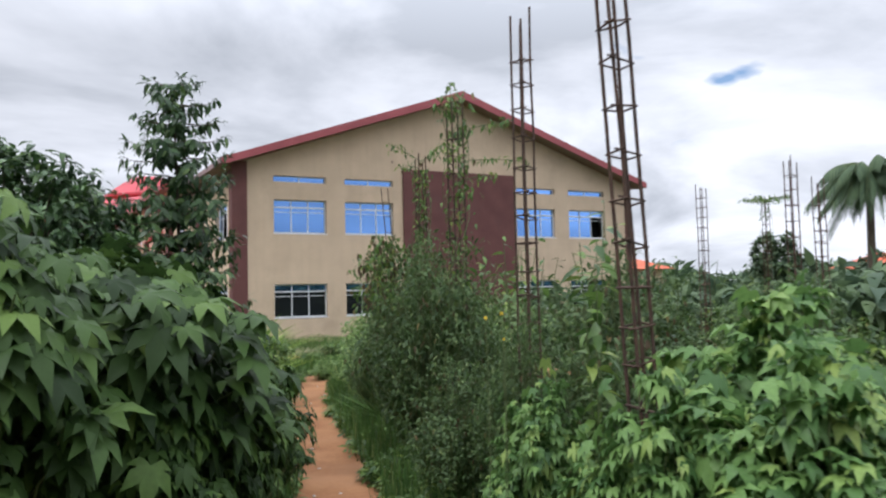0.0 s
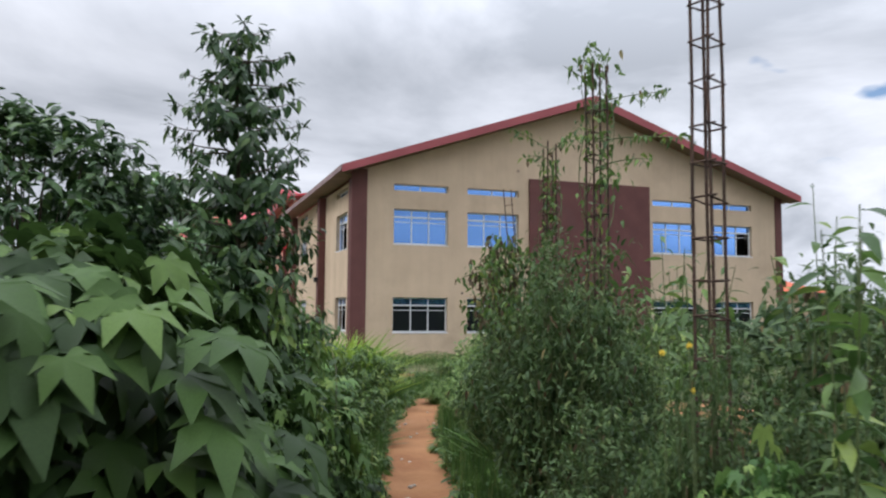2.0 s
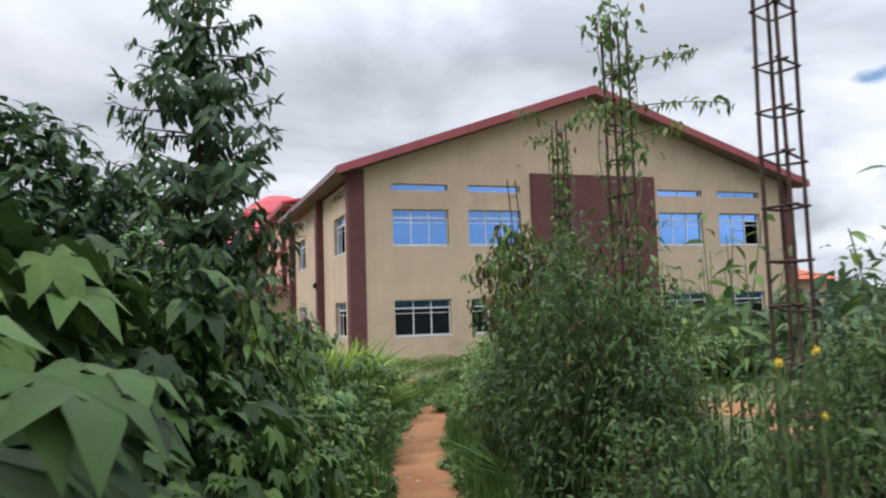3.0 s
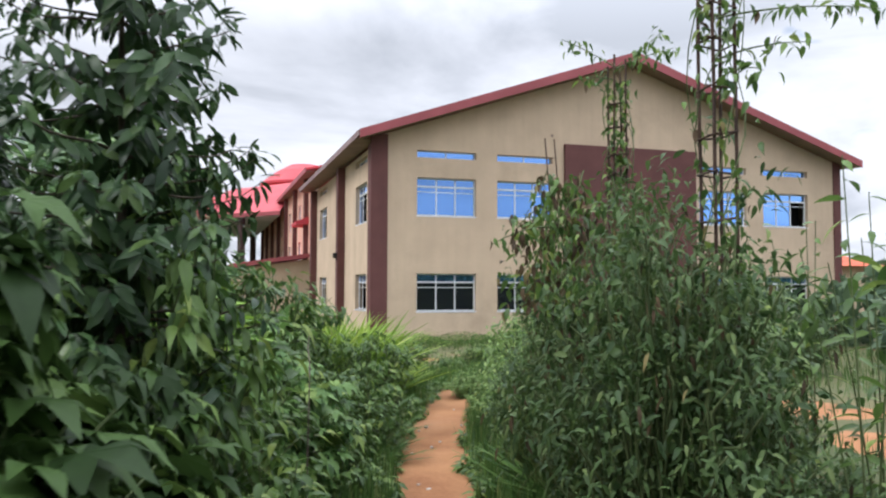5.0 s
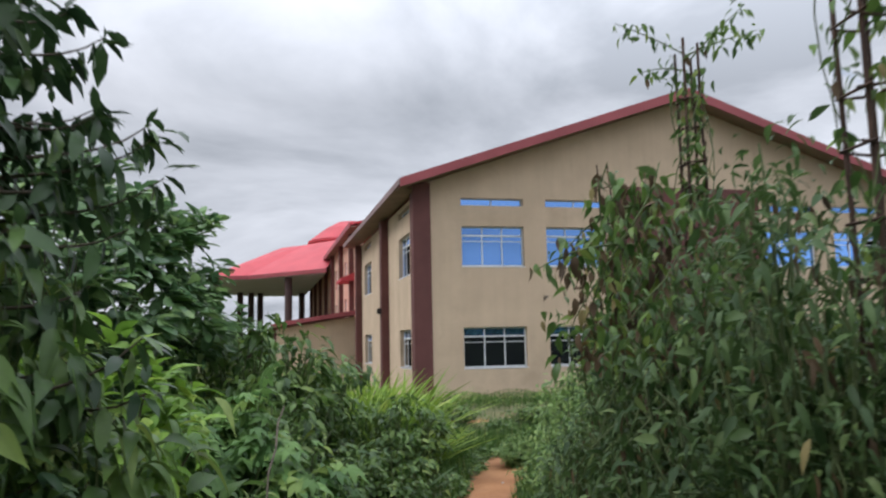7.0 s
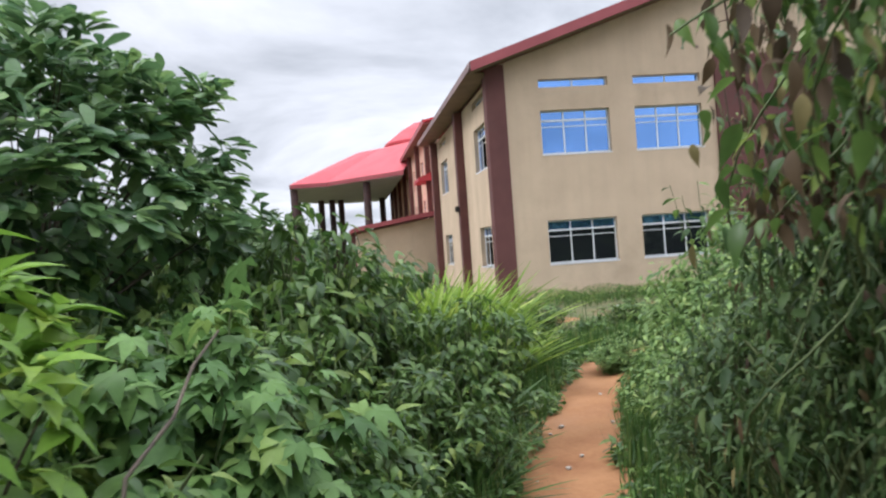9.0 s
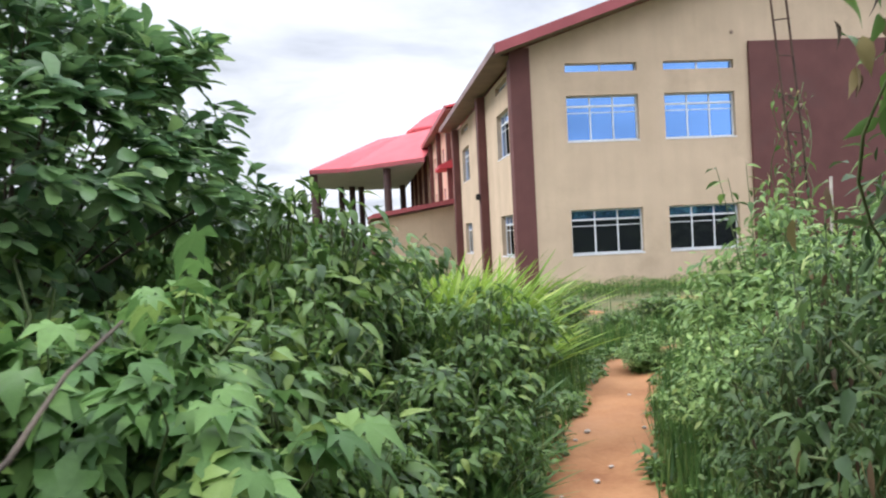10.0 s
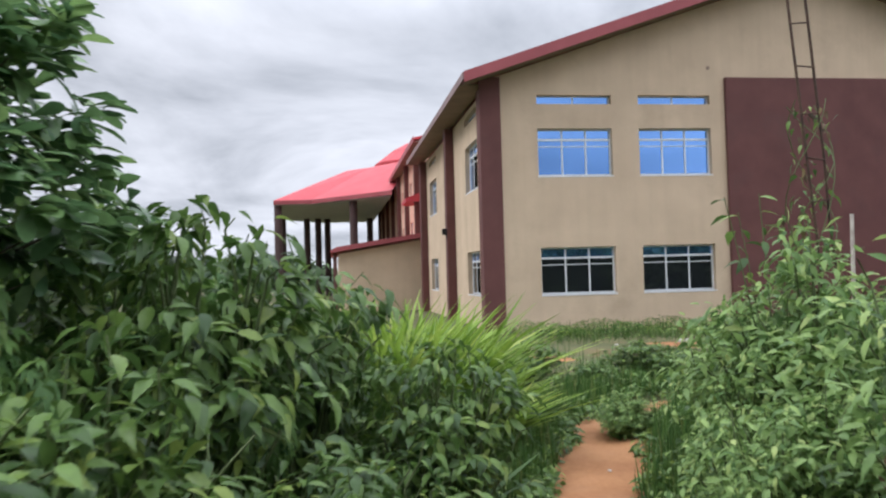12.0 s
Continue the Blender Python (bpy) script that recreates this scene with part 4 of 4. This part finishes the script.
spots = spots[(gap > width + rng.uniform(-0.03, 0.12, len(gap))) & thin]
n = len(spots)
place = np.column_stack([spots, ground_z(spots[:, 0], spots[:, 1])])
a = rng.uniform(0, 2 * np.pi, n)
along = np.column_stack([np.cos(a) * 0.6, np.sin(a) * 0.6, np.ones(n) * rng.uniform(0.3, 1.0, n)])
tagged(new("undergrowth", leaves_mesh("undergrowth", "grass", place, along, np.column_stack([np.cos(a), np.sin(a), np.ones(n) * 0.2]), rng.uniform(0.08, 0.30, n), L_TURF)), "short grass between the shrubs", "grass", kind="stuff")
# broad-leaved weeds that hang over the path's edges
verge = rng.uniform(-27, -8.8, 30000)
verge = verge[rng.uniform(0, 1, len(verge)) < 0.25 + 0.75 * np.sin(1.9 * verge) ** 2 * np.sin(0.7 * verge + 1) ** 2 + 0.2 * np.sin(7 * verge)]
side = rng.choice([-1.0, 1.0], len(verge))
off = np.abs(rng.normal(0, 0.28, len(verge)))
x = path_x(verge) + side * (0.31 + off + 0.06 * np.sin(5 * verge + side))
top = (0.10 + 0.5 * np.clip(off, 0, 0.7)) * (0.55 + 0.45 * np.sin(2.3 * verge + 2 * side) ** 2)
place = np.column_stack([x, verge, rng.uniform(0.02, 1, len(verge)) * top + 0.02])
a = rng.uniform(0, 2 * np.pi, len(verge))
along = np.column_stack([np.cos(a), np.sin(a), rng.normal(0.1, 0.4, len(verge))])
tagged(new("verge_weeds", leaves_mesh("verge_weeds", "ovate", place, along, np.array([0, 0, 1.0]) + rng.normal(0, 0.3, (len(verge), 3)), rng.uniform(0.045, 0.11, len(verge)), L_OVATE)), "low leafy weeds along the path's edges", "weed", kind="stuff")
n = 9000
place = np.column_stack([rng.uniform(0.4, 15, n), -3.6 + 3.2 * rng.uniform(0, 1, n) ** 0.7, np.zeros(n)])
place[:, 2] = rng.uniform(0.0, 0.32, n) * (0.4 + 0.6 * np.abs(np.sin(place[:, 0] * 1.9)))
a = rng.uniform(0, 2 * np.pi, n)
along = np.column_stack([np.cos(a), np.sin(a), rng.uniform(0, 0.7, n)])
tagged(new("creeping_weeds", leaves_mesh("creeping_weeds", "ovate", place, along, np.tile([0, 0, 1.0], (n, 1)), rng.uniform(0.07, 0.15, n), L_OVATE)), "low creeping weeds at the foot of the wall", "weed", kind="stuff")


def sapling(x, y, h, seed):
    """A slender young tree: whorls of rising limbs, each with drooping leaves in rows and an upturned end."""
    rng = np.random.default_rng(seed)
    ob = empty("young_tree", "slender young tree with tiers of dark drooping feathered leaves", "tree", at=(x, y, 0))
    s = np.linspace(0, 1, 14)
    trunk = np.column_stack([0.06 * np.sin(3 * s), 0.05 * np.sin(2 * s + 1) - 0.04, h * s - 0.05, 0.035 * (1 - 0.85 * s)])
    child("trunk", tubes("trunk", [trunk], M_BARK, 7), ob)
    place, along, up, size = [], [], [], []
    for tier in range(15):
        f = 0.36 + 0.63 * tier / 14
        limbs = []
        for k in range(9 if f < 0.7 else 7):
            a = tier * 1.1 + k * 2 * np.pi / 7 + rng.uniform(-0.45, 0.45)
            length = (0.60 * min(1 - f, 0.45) ** 0.38 + 0.12) * rng.uniform(0.6, 1.05)
            base = np.array([0.06 * np.sin(3 * f), 0.05 * np.sin(2 * f + 1) - 0.04, h * f + rng.uniform(-0.04, 0.04)])
            out = np.array([np.cos(a), np.sin(a), 0])
            side = np.array([-np.sin(a), np.cos(a), 0])
            u = np.linspace(0, 1, 9)
            rise, sway = rng.uniform(0.15, 0.6), rng.uniform(-0.18, 0.18)
            z = rise * u - 0.55 * u ** 2 + 0.38 * u ** 4
            line = base + out * (u * length)[:, None] + side * (sway * u ** 2 * length)[:, None] + np.array([0, 0, 1]) * (z * length)[:, None]
            limbs.append(np.column_stack([line, np.linspace(0.008, 0.002, 9)]))
            for v in np.arange(0.12, 1.0, 0.034 / length):
                c = np.array([np.interp(v, u, line[:, i]) for i in range(3)])
                for w in (-1, 1):
                    place.append(c + rng.normal(0, 0.012, 3))
                    along.append(side * w * rng.uniform(0.4, 0.9) + out * rng.uniform(0.1, 0.7) + np.array([0, 0, -rng.uniform(0.1, 0.95)]))
                    up.append(np.array([0, 0, 0.7]) + out * 0.7 + rng.normal(0, 0.35, 3))
                    size.append(rng.uniform(0.07, 0.125))
            for _ in range(6):
                c = line[-1] + rng.normal(0, 0.015, 3)
                place.append(c); along.append(out + rng.normal(0, 0.7, 3)); up.append(np.array([0, 0, 1.0])); size.append(rng.uniform(0.05, 0.09))
        child("limb", tubes("limb", limbs, M_BARK, 4), ob)
    child("crown", leaves_mesh("crown", "leaflet", np.array(place), np.array(along), np.array(up), np.array(size), L_DARK), ob)
    return ob


def round_tree(name, x, y, h, r, seed, n_tips, kind, size, mat, label, per=11, droop=0.1, low=0.35, squash=0.75, jitter=0.05):
    """A small tree: a forked trunk, limbs to many tips, and a rosette of leaves at each tip."""
    rng = np.random.default_rng(seed)
    ob = empty(name, label, "tree", at=(x, y, 0))
    fork = h * 0.28
    s = np.linspace(0, 1, 6)
    child("trunk", tubes("trunk", [np.column_stack([0.05 * np.sin(4 * s), 0.04 * s, (fork + 0.05) * s - 0.05, 0.075 - 0.02 * s])], M_BARK, 8), ob)
    tips = []
    while len(tips) < n_tips:
        p = rng.normal(0, 1, 3)
        p = p / np.linalg.norm(p) * rng.uniform(0.45, 1.0) ** 0.5
        lump = 1 + 0.22 * np.sin(3.1 * p[0] + seed) * np.sin(2.7 * p[1] + 1.3 * seed) + 0.12 * np.sin(6 * p[2] + 4 * p[0])
        t = np.array([p[0] * r, p[1] * r, h * low + (p[2] * squash * 0.5 + 0.5) * (h * (1 - low))]) * np.array([lump, lump, 1])
        tips.append(t)
    tips = np.array(tips)
    groups = [[] for _ in range(9)]
    for i, t in enumerate(tips):
        a = int((np.arctan2(t[1], t[0]) + np.pi) / (2 * np.pi) * 8.99)
        mid = np.array([t[0] * 0.35, t[1] * 0.35, fork + (t[2] - fork) * 0.5])
        u = np.linspace(0, 1, 6)[:, None]
        start = np.array([0.0, 0.04, fork])
        line = (1 - u) ** 2 * start + 2 * u * (1 - u) * mid + u ** 2 * t
        if i % 6 == 0:
            groups[a].append(np.column_stack([line, np.linspace(0.012, 0.003, 6)]))
    for g in groups:
        if g:
            child("limb", tubes("limb", g, M_BARK, 4), ob)
    k = len(tips) * per
    at = np.repeat(tips, per, 0) + rng.normal(0, jitter * r, (k, 3))
    a = rng.uniform(0, 2 * np.pi, k)
    radial = unit(at - np.array([0, 0, h * 0.55]))
    d = np.stack([np.cos(a), np.sin(a), rng.normal(0.15 - droop, 0.4, k)], -1) + 0.8 * radial
    child("crown", leaves_mesh("crown", kind, at, d, np.array([0, 0, 1.0]) + rng.normal(0, 0.3, (k, 3)) + 0.5 * radial, size * rng.uniform(0.6, 1.15, k), mat), ob)
    return ob


sapling(-5.45, -20.3, 3.38, 3)
round_tree("small_tree", -6.15, -15.7, 3.45, 1.22, 5, 470, "obovate", 0.195, L_GLOSSY, "small tree with dark glossy leaves in rosettes", per=13, low=0.2, jitter=0.025)
round_tree("small_tree", -6.65, -19.9, 3.3, 0.8, 9, 440, "ovate", 0.125, L_DARK, "dense round bush with dark drooping leaves", per=14, droop=0.9, low=0.2)
round_tree("small_tree", -8.6, -18.2, 3.1, 1.2, 12, 200, "ovate", 0.2, L_DARK, "bushy tree with large dark drooping leaves", per=10, droop=0.8, low=0.25)
round_tree("lime_shrub", -5.2, -18.95, 1.85, 0.42, 15, 60, "ovate", 0.13, L_LIME, "young shrub with yellow-green leaves", per=9, droop=0.3, low=0.3)


def tall_weed(x, y, h, seed, per=16, size=0.12):
    """A few thin stalks with sparse leaves and bare tips."""
    rng = np.random.default_rng(seed)
    ob = empty("tall_weed", "tall thin weed with sparse leaves and bare stalks", "weed", "tall weeds", (x, y, 0))
    place, along = [], []
    for k in range(4):
        a, lean = rng.uniform(0, 6.28), rng.uniform(0.03, 0.16)
        top = h * rng.uniform(0.75, 1.0)
        s = np.linspace(0, 1, 10)
        line = np.column_stack([np.cos(a) * lean * h * s ** 1.5, np.sin(a) * lean * h * s ** 1.5, top * s, np.linspace(0.007, 0.0025, 10)])
        child("stalk", tubes("stalk", [line], M_STEM, 5), ob)
        for v in np.linspace(0.3, 0.99, per):
            p = np.array([np.interp(v, s, line[:, i]) for i in range(3)])
            b = rng.uniform(0, 6.28)
            place.append(p); along.append((np.cos(b), np.sin(b), rng.uniform(-0.5, 0.35)))
    n = len(place)
    child("foliage", leaves_mesh("foliage", "lance", np.array(place), np.array(along), np.array([0, 0, 1.0]) + rng.normal(0, 0.3, (n, 3)), size * rng.uniform(0.65, 1.25, n), L_OVATE), ob, kind="stuff")
    return ob


tall_weed(-3.62, -23.4, 2.0, 11, 22, 0.15)
tall_weed(-2.6, -21.0, 2.25, 12, 20, 0.11)
tall_weed(-2.2, -20.7, 2.05, 13, 20, 0.11)
tall_weed(-2.36, -22.05, 2.45, 1)
tall_weed(-1.35, -14.95, 2.0, 2)
tall_weed(-1.0, -14.6, 1.85, 3)
tall_weed(-3.1, -21.9, 1.9, 4)
tall_weed(0.4, -20.3, 2.2, 5)
tall_weed(-4.3, -13.6, 1.8, 6)
tall_weed(-1.5, -19.5, 2.1, 7)
tall_weed(-1.1, -18.7, 2.0, 8)
tall_weed(-1.75, -19.0, 2.2, 9)
tall_weed(-0.9, -18.3, 1.9, 10)

twig = empty("arching_twig", "thin dark arching twig hanging over the plants", "twig", at=(-4.62, -19.75, 0))
child("stalk", tubes("stalk", [np.array([(0.0, 0.0, 0.0, 0.005), (0.01, 0.04, 0.7, 0.005), (0.044, 0.24, 1.17, 0.004), (0.074, 0.47, 1.22, 0.004), (0.085, 0.63, 1.295, 0.0035), (0.115, 0.79, 1.35, 0.003)])], M_BARK, 7), twig)

for x, y, top, lean, s in ((-0.37, -14.2, 1.84, 0.02, 0.016), (-0.22, -14.4, 1.85, 0.16, 0.014)):
    bm = bmesh.new()
    bmesh.ops.create_cone(bm, cap_ends=True, segments=8, radius1=s, radius2=s * 0.8, depth=top, matrix=Matrix.Translation((0, 0, top / 2)))
    stake = part("stake", bm, M_STONE)
    stake.location, stake.rotation_euler = (x, y, -0.02), (0.0, lean, 0.0)
    tagged(stake, "thin pale stake standing among the weeds", "stake", "stakes")

# ---- columns of reinforcing steel ----
def rebar_column(x, y, top, seed, bars=4, w=0.115, lean=(0, 0), step=0.19, first=0.0):
    rng = random.Random(seed)
    ob = empty("rebar_column", "rusty column cage of reinforcing bars with square stirrups", "rebar", "rebar columns", (x, y, -0.05))
    ob.rotation_euler[2] = rng.uniform(-0.15, 0.25)
    corners = [(-w / 2, -w / 2), (w / 2, -w / 2), (w / 2, w / 2), (-w / 2, w / 2)][:bars]
    at = lambda z: (lean[0] * z, lean[1] * z)
    for cx, cy in corners:
        t = top - rng.uniform(0, 0.12)
        line = []
        for k in range(9):
            z = t * k / 8
            line.append((cx + at(z)[0] + rng.uniform(-0.006, 0.006), cy + at(z)[1] + rng.uniform(-0.006, 0.006), z, 0.0085))
        child("bar", tubes("bar", [np.array(line)], M_RUST, 6), ob)
    z = first + 0.15
    while z < top - 0.25:
        tilt, e = rng.uniform(-0.015, 0.015), w / 2 + 0.009
        loop = [(-e - 0.03, -e), (e, -e), (e, e), (-e, e), (-e, -e - 0.03)] if bars == 4 else [(-e, -e), (e, -e)]
        child("stirrup", tubes("stirrup", [np.array([(px + at(z)[0], py + at(z)[1], z + tilt * px / e + rng.uniform(-0.006, 0.006), 0.0055) for px, py in loop])], M_RUST, 5), ob)
        z += step * rng.uniform(0.85, 1.2)
    return ob


rebar_column(-4.02, -24.30, 3.75, 1, w=0.092, lean=(-0.052, 0.0))
rebar_column(-3.415, -22.45, 3.70, 2, w=0.098, lean=(-0.003, 0))
rebar_column(-2.79, -20.35, 3.60, 3)
rebar_column(-2.09, -18.20, 3.45, 4, w=0.1)
rebar_column(-0.72, -14.6, 3.6, 5, bars=2, lean=(-0.088, 0), step=0.3, w=0.12)
rebar_column(3.64, -17.4, 3.45, 6)
rebar_column(2.65, -19.93, 3.45, 7)
rebar_column(4.0, -19.4, 3.3, 8, lean=(-0.02, 0))
rebar_column(8.95, -14.35, 3.8, 9)


def vine(x, y, z0, z1, seed, n, r, dead=0.1, name="climbing_vine", sprays=()):
    """A creeper on a steel column: winding stems, leaves round it and a few loose sprays (angle, start height, length, rise)."""
    rng = np.random.default_rng(seed)
    ob = empty(name, "green creeper with oval leaves climbing a steel column", "vine", "climbing vines", (x, y, 0))
    lines = []
    for k in range(4):
        s = np.linspace(0, 1, 26)
        a = s * (7 + 3 * k) + k * 1.6
        rr = 0.10 + 0.35 * r * np.abs(np.sin(5 * s + k))
        lines.append(np.column_stack([rr * np.cos(a), rr * np.sin(a), (0.05 if z0 > 0.4 else 0) + (z1 - 0.05) * s, np.full(26, 0.0035)]))
    loose = []
    for a, z, length, rise in sprays:
        u = np.linspace(0, 1, 14)
        l = np.column_stack([np.cos(a) * length * u, np.sin(a) * length * u, z + rise * u - 0.5 * u ** 2 * max(0.1, 0.35 - rise), np.linspace(0.006, 0.002, 14)])
        lines.append(l); loose.append(l)
    child("stem", tubes("stem", lines, M_STEM, 4), ob, kind="stuff")
    z = rng.uniform(z0, z1, n)
    a = rng.uniform(0, 2 * np.pi, n)
    q = np.minimum(np.abs(rng.normal(0, 1, n)), 1.7) * r * (0.65 + 0.35 * np.sin(4 * z + seed)) + 0.05
    place = np.stack([q * np.cos(a), q * np.sin(a), z], -1)
    for l in loose:
        m = int(34 * np.linalg.norm(l[-1, :3] - l[0, :3]) / 0.5)
        t = rng.uniform(0.1, 1, m)
        place = np.concatenate([place, np.stack([np.interp(t, np.linspace(0, 1, 14), l[:, k]) for k in range(3)], -1) + rng.normal(0, 0.03, (m, 3))])
    k = len(place)
    a = rng.uniform(0, 2 * np.pi, k)
    d = np.stack([np.cos(a), np.sin(a), rng.normal(-0.7, 0.4, k)], -1)
    up = np.array([0, 0, 0.8]) + rng.normal(0, 0.4, (k, 3)) + np.stack([np.cos(a), np.sin(a), np.zeros(k)], -1) * 0.5
    size = rng.uniform(0.045, 0.082, k)
    old = rng.uniform(0, 1, k) < dead
    child("foliage", leaves_mesh("foliage", "ovate", place[~old], d[~old], up[~old], size[~old], L_OVATE), ob, kind="stuff")
    if old.any():
        child("withered_foliage", leaves_mesh("withered_foliage", "ovate", place[old], d[old] * [0.4, 0.4, 1.4], up[old], size[old], L_DEAD), ob, "brown withered leaves", "stuff")
    return ob


vine(-2.79, -20.35, 1.6, 3.6, 31, 260, 0.10, 0.06, sprays=((0.2, 3.2, 0.75, 0.25), (2.6, 3.3, 0.25, 0.25), (-0.6, 2.9, 0.7, 0.1), (1.2, 3.45, 0.45, 0.4), (-1.5, 2.6, 0.3, 0.1), (0.9, 3.1, 0.55, 0.3), (-0.6, 2.7, 0.4, 0.15)))
vine(-2.09, -18.20, 2.3, 3.2, 32, 240, 0.07, 0.03, sprays=((2.8, 3.3, 0.42, 0.28), (0.2, 3.3, 0.6, 0.3), (2.3, 3.2, 0.3, 0.15), (5.6, 3.25, 0.35, 0.35)))
vine(-3.22, -19.6, 1.5, 2.25, 33, 560, 0.2, 0.3, "hanging_vine", sprays=((2.9, 1.95, 0.4, 0.05), (2.4, 2.1, 0.3, 0.0), (0.6, 2.1, 0.5, 0.1), (1.4, 2.0, 0.5, 0.0)))
vine(-3.05, -18.95, 1.5, 2.1, 36, 320, 0.2, 0.6, "hanging_vine")
vine(-0.89, -14.6, 1.2, 2.5, 34, 110, 0.14, 0.3)
vine(8.95, -14.35, 3.2, 3.75, 35, 60, 0.2, 0.0, sprays=[(0.7 * k, 3.6 + 0.02 * (k % 3), 0.55 + 0.1 * (k % 2), 0.16) for k in range(9)])

# ---- far trees ----
palm = empty("palm_tree", "tall palm with a drooping feathered crown", "palm", at=(27.1, -5.1, 0))
s = np.linspace(0, 1, 10)
child("trunk", tubes("trunk", [np.column_stack([0.15 * s ** 2, 0 * s, 6.7 * s, 0.2 - 0.05 * s])], M_BARK, 9), palm)
rng = np.random.default_rng(2)
for k in range(34):
    a, tilt = k * 2.4, rng.uniform(-0.25, 1.1)
    u = np.linspace(0, 1, 12)
    L = rng.uniform(2.0, 2.7)
    rib = np.column_stack([np.cos(a) * L * u * math.cos(tilt * 0.6), np.sin(a) * L * u * math.cos(tilt * 0.6), 6.7 + L * (math.sin(tilt) * u - 0.75 * u ** 2), np.linspace(0.03, 0.006, 12)])
    rib[:, 0] += 0.15
    frond = child("frond_rib", tubes("frond_rib", [rib], M_STEM, 4), palm)
    t = np.repeat(np.linspace(0.12, 1, 52), 2)
    c = np.stack([np.interp(t, u, rib[:, i]) for i in range(3)], -1)
    w = np.tile([1, -1], 52)[:, None]
    d = np.array([-np.sin(a), np.cos(a), 0]) * w + np.array([np.cos(a), np.sin(a), 0]) * 0.6 + np.array([0, 0, -0.75])
    child("frond_blade", leaves_mesh("frond_blade", "grass", c, d, np.tile([0, 0, 1.0], (104, 1)), 0.78 * (1.1 - 0.6 * np.abs(t - 0.45)), L_WOODS), frond)

round_tree("far_tree", 28.5, 1.2, 5.0, 1.35, 21, 150, "ovate", 0.42, L_WOODS, "round dark tree standing in the field", per=12, low=0.2)
round_tree("far_tree", 31.0, -3.5, 3.6, 1.8, 22, 150, "ovate", 0.42, L_WOODS, "broad dark tree near the palm", per=12, low=0.1)
round_tree("far_tree", 36.0, 6.5, 4.2, 2.2, 23, 150, "ovate", 0.45, L_WOODS, "broad dark tree beyond the field", per=12, low=0.1)


def woods(name, seed, n, place_of, label):
    """Distant growth as one mass of leafy clumps."""
    rng = np.random.default_rng(seed)
    at, size = [], []
    for _ in range(n):
        x, y, h, r = place_of(rng)
        m = 340
        p = unit(rng.normal(0, 1, (m, 3))) * rng.uniform(0.5, 1, (m, 1)) ** 0.4
        lump = 1 + 0.3 * np.sin(4 * p[:, :1] + seed) * np.sin(3 * p[:, 1:2] + x)
        at.append(np.array([x, y, h * 0.5]) + p * lump * np.array([r, r, h * 0.5]))
        size.append(rng.uniform(0.4, 0.9, m) * r * 0.55)
    at, size = np.concatenate(at), np.concatenate(size)
    k = len(at)
    d = rng.normal(0, 1, (k, 3)); d[:, 2] -= 0.3
    return tagged(new(name, leaves_mesh(name, "ovate", at, d, np.array([0, 0, 1.0]) + rng.normal(0, 0.5, (k, 3)), size, L_WOODS)), label, "woods", kind="stuff")


def ring(rng):
    a, d = rng.uniform(0, 2 * np.pi), rng.uniform(75, 150)
    x, y = 8 + d * math.sin(a), -10 + d * math.cos(a)
    return x, y, rng.uniform(3.0, 6.5) * (1.25 if y < -40 else 0.75), rng.uniform(2.5, 5.5)


woods("far_woods", 50, 420, ring, "distant low woods around the place")
woods("field_bushes", 51, 110, lambda r: (r.uniform(9, 60), r.uniform(-22, -2), r.uniform(1.2, 2.2), r.uniform(0.9, 1.9)), "scattered bushes across the field")
woods("back_bushes", 52, 60, lambda r: (r.uniform(-45, -9.5), r.uniform(-20, 45), r.uniform(1.6, 3.0), r.uniform(1.2, 2.2)), "scattered bushes beyond the path")
# never in view: added so that the windows mirror dark growth
woods("rear_bushes", 53, 150, lambda r: (r.uniform(-60, 60), r.uniform(-64, -40), r.uniform(3.5, 5.5), r.uniform(1.8, 3.4)), "unseen thicket added behind the path's start for dark window reflections")

# pebbles on the path
rng = random.Random(3)
for _ in range(26):
    y = rng.uniform(-24, -11)
    x = float(path_x(y)) + rng.uniform(-0.3, 0.3)
    bm = bmesh.new()
    bmesh.ops.create_icosphere(bm, subdivisions=1, radius=rng.uniform(0.012, 0.03))
    for v in bm.verts:
        v.co *= rng.uniform(0.75, 1.2)
        v.co.z *= 0.6
    p = part("pebble", bm, M_STONE)
    p.location = (x, y, 0.028)
    tagged(p, "small pale pebble lying on the red path", "pebble", "pebbles on the path")

# rubble before the building
for k in range(7):
    bm = bmesh.new()
    bmesh.ops.create_icosphere(bm, subdivisions=2, radius=rng.uniform(0.04, 0.09))
    for v in bm.verts:
        v.co *= 1 + 0.25 * math.sin(9 * v.co.x + 7 * v.co.y + k)
        v.co.z *= 0.65
    p = part("rubble_stone", bm, M_BLOCK)
    p.location = (1.2 + rng.uniform(-0.3, 2.6), -4.9 + rng.uniform(-0.6, 0.5), 0.05)
    tagged(p, "rough grey lump of building rubble", "stone", "rubble before the building")
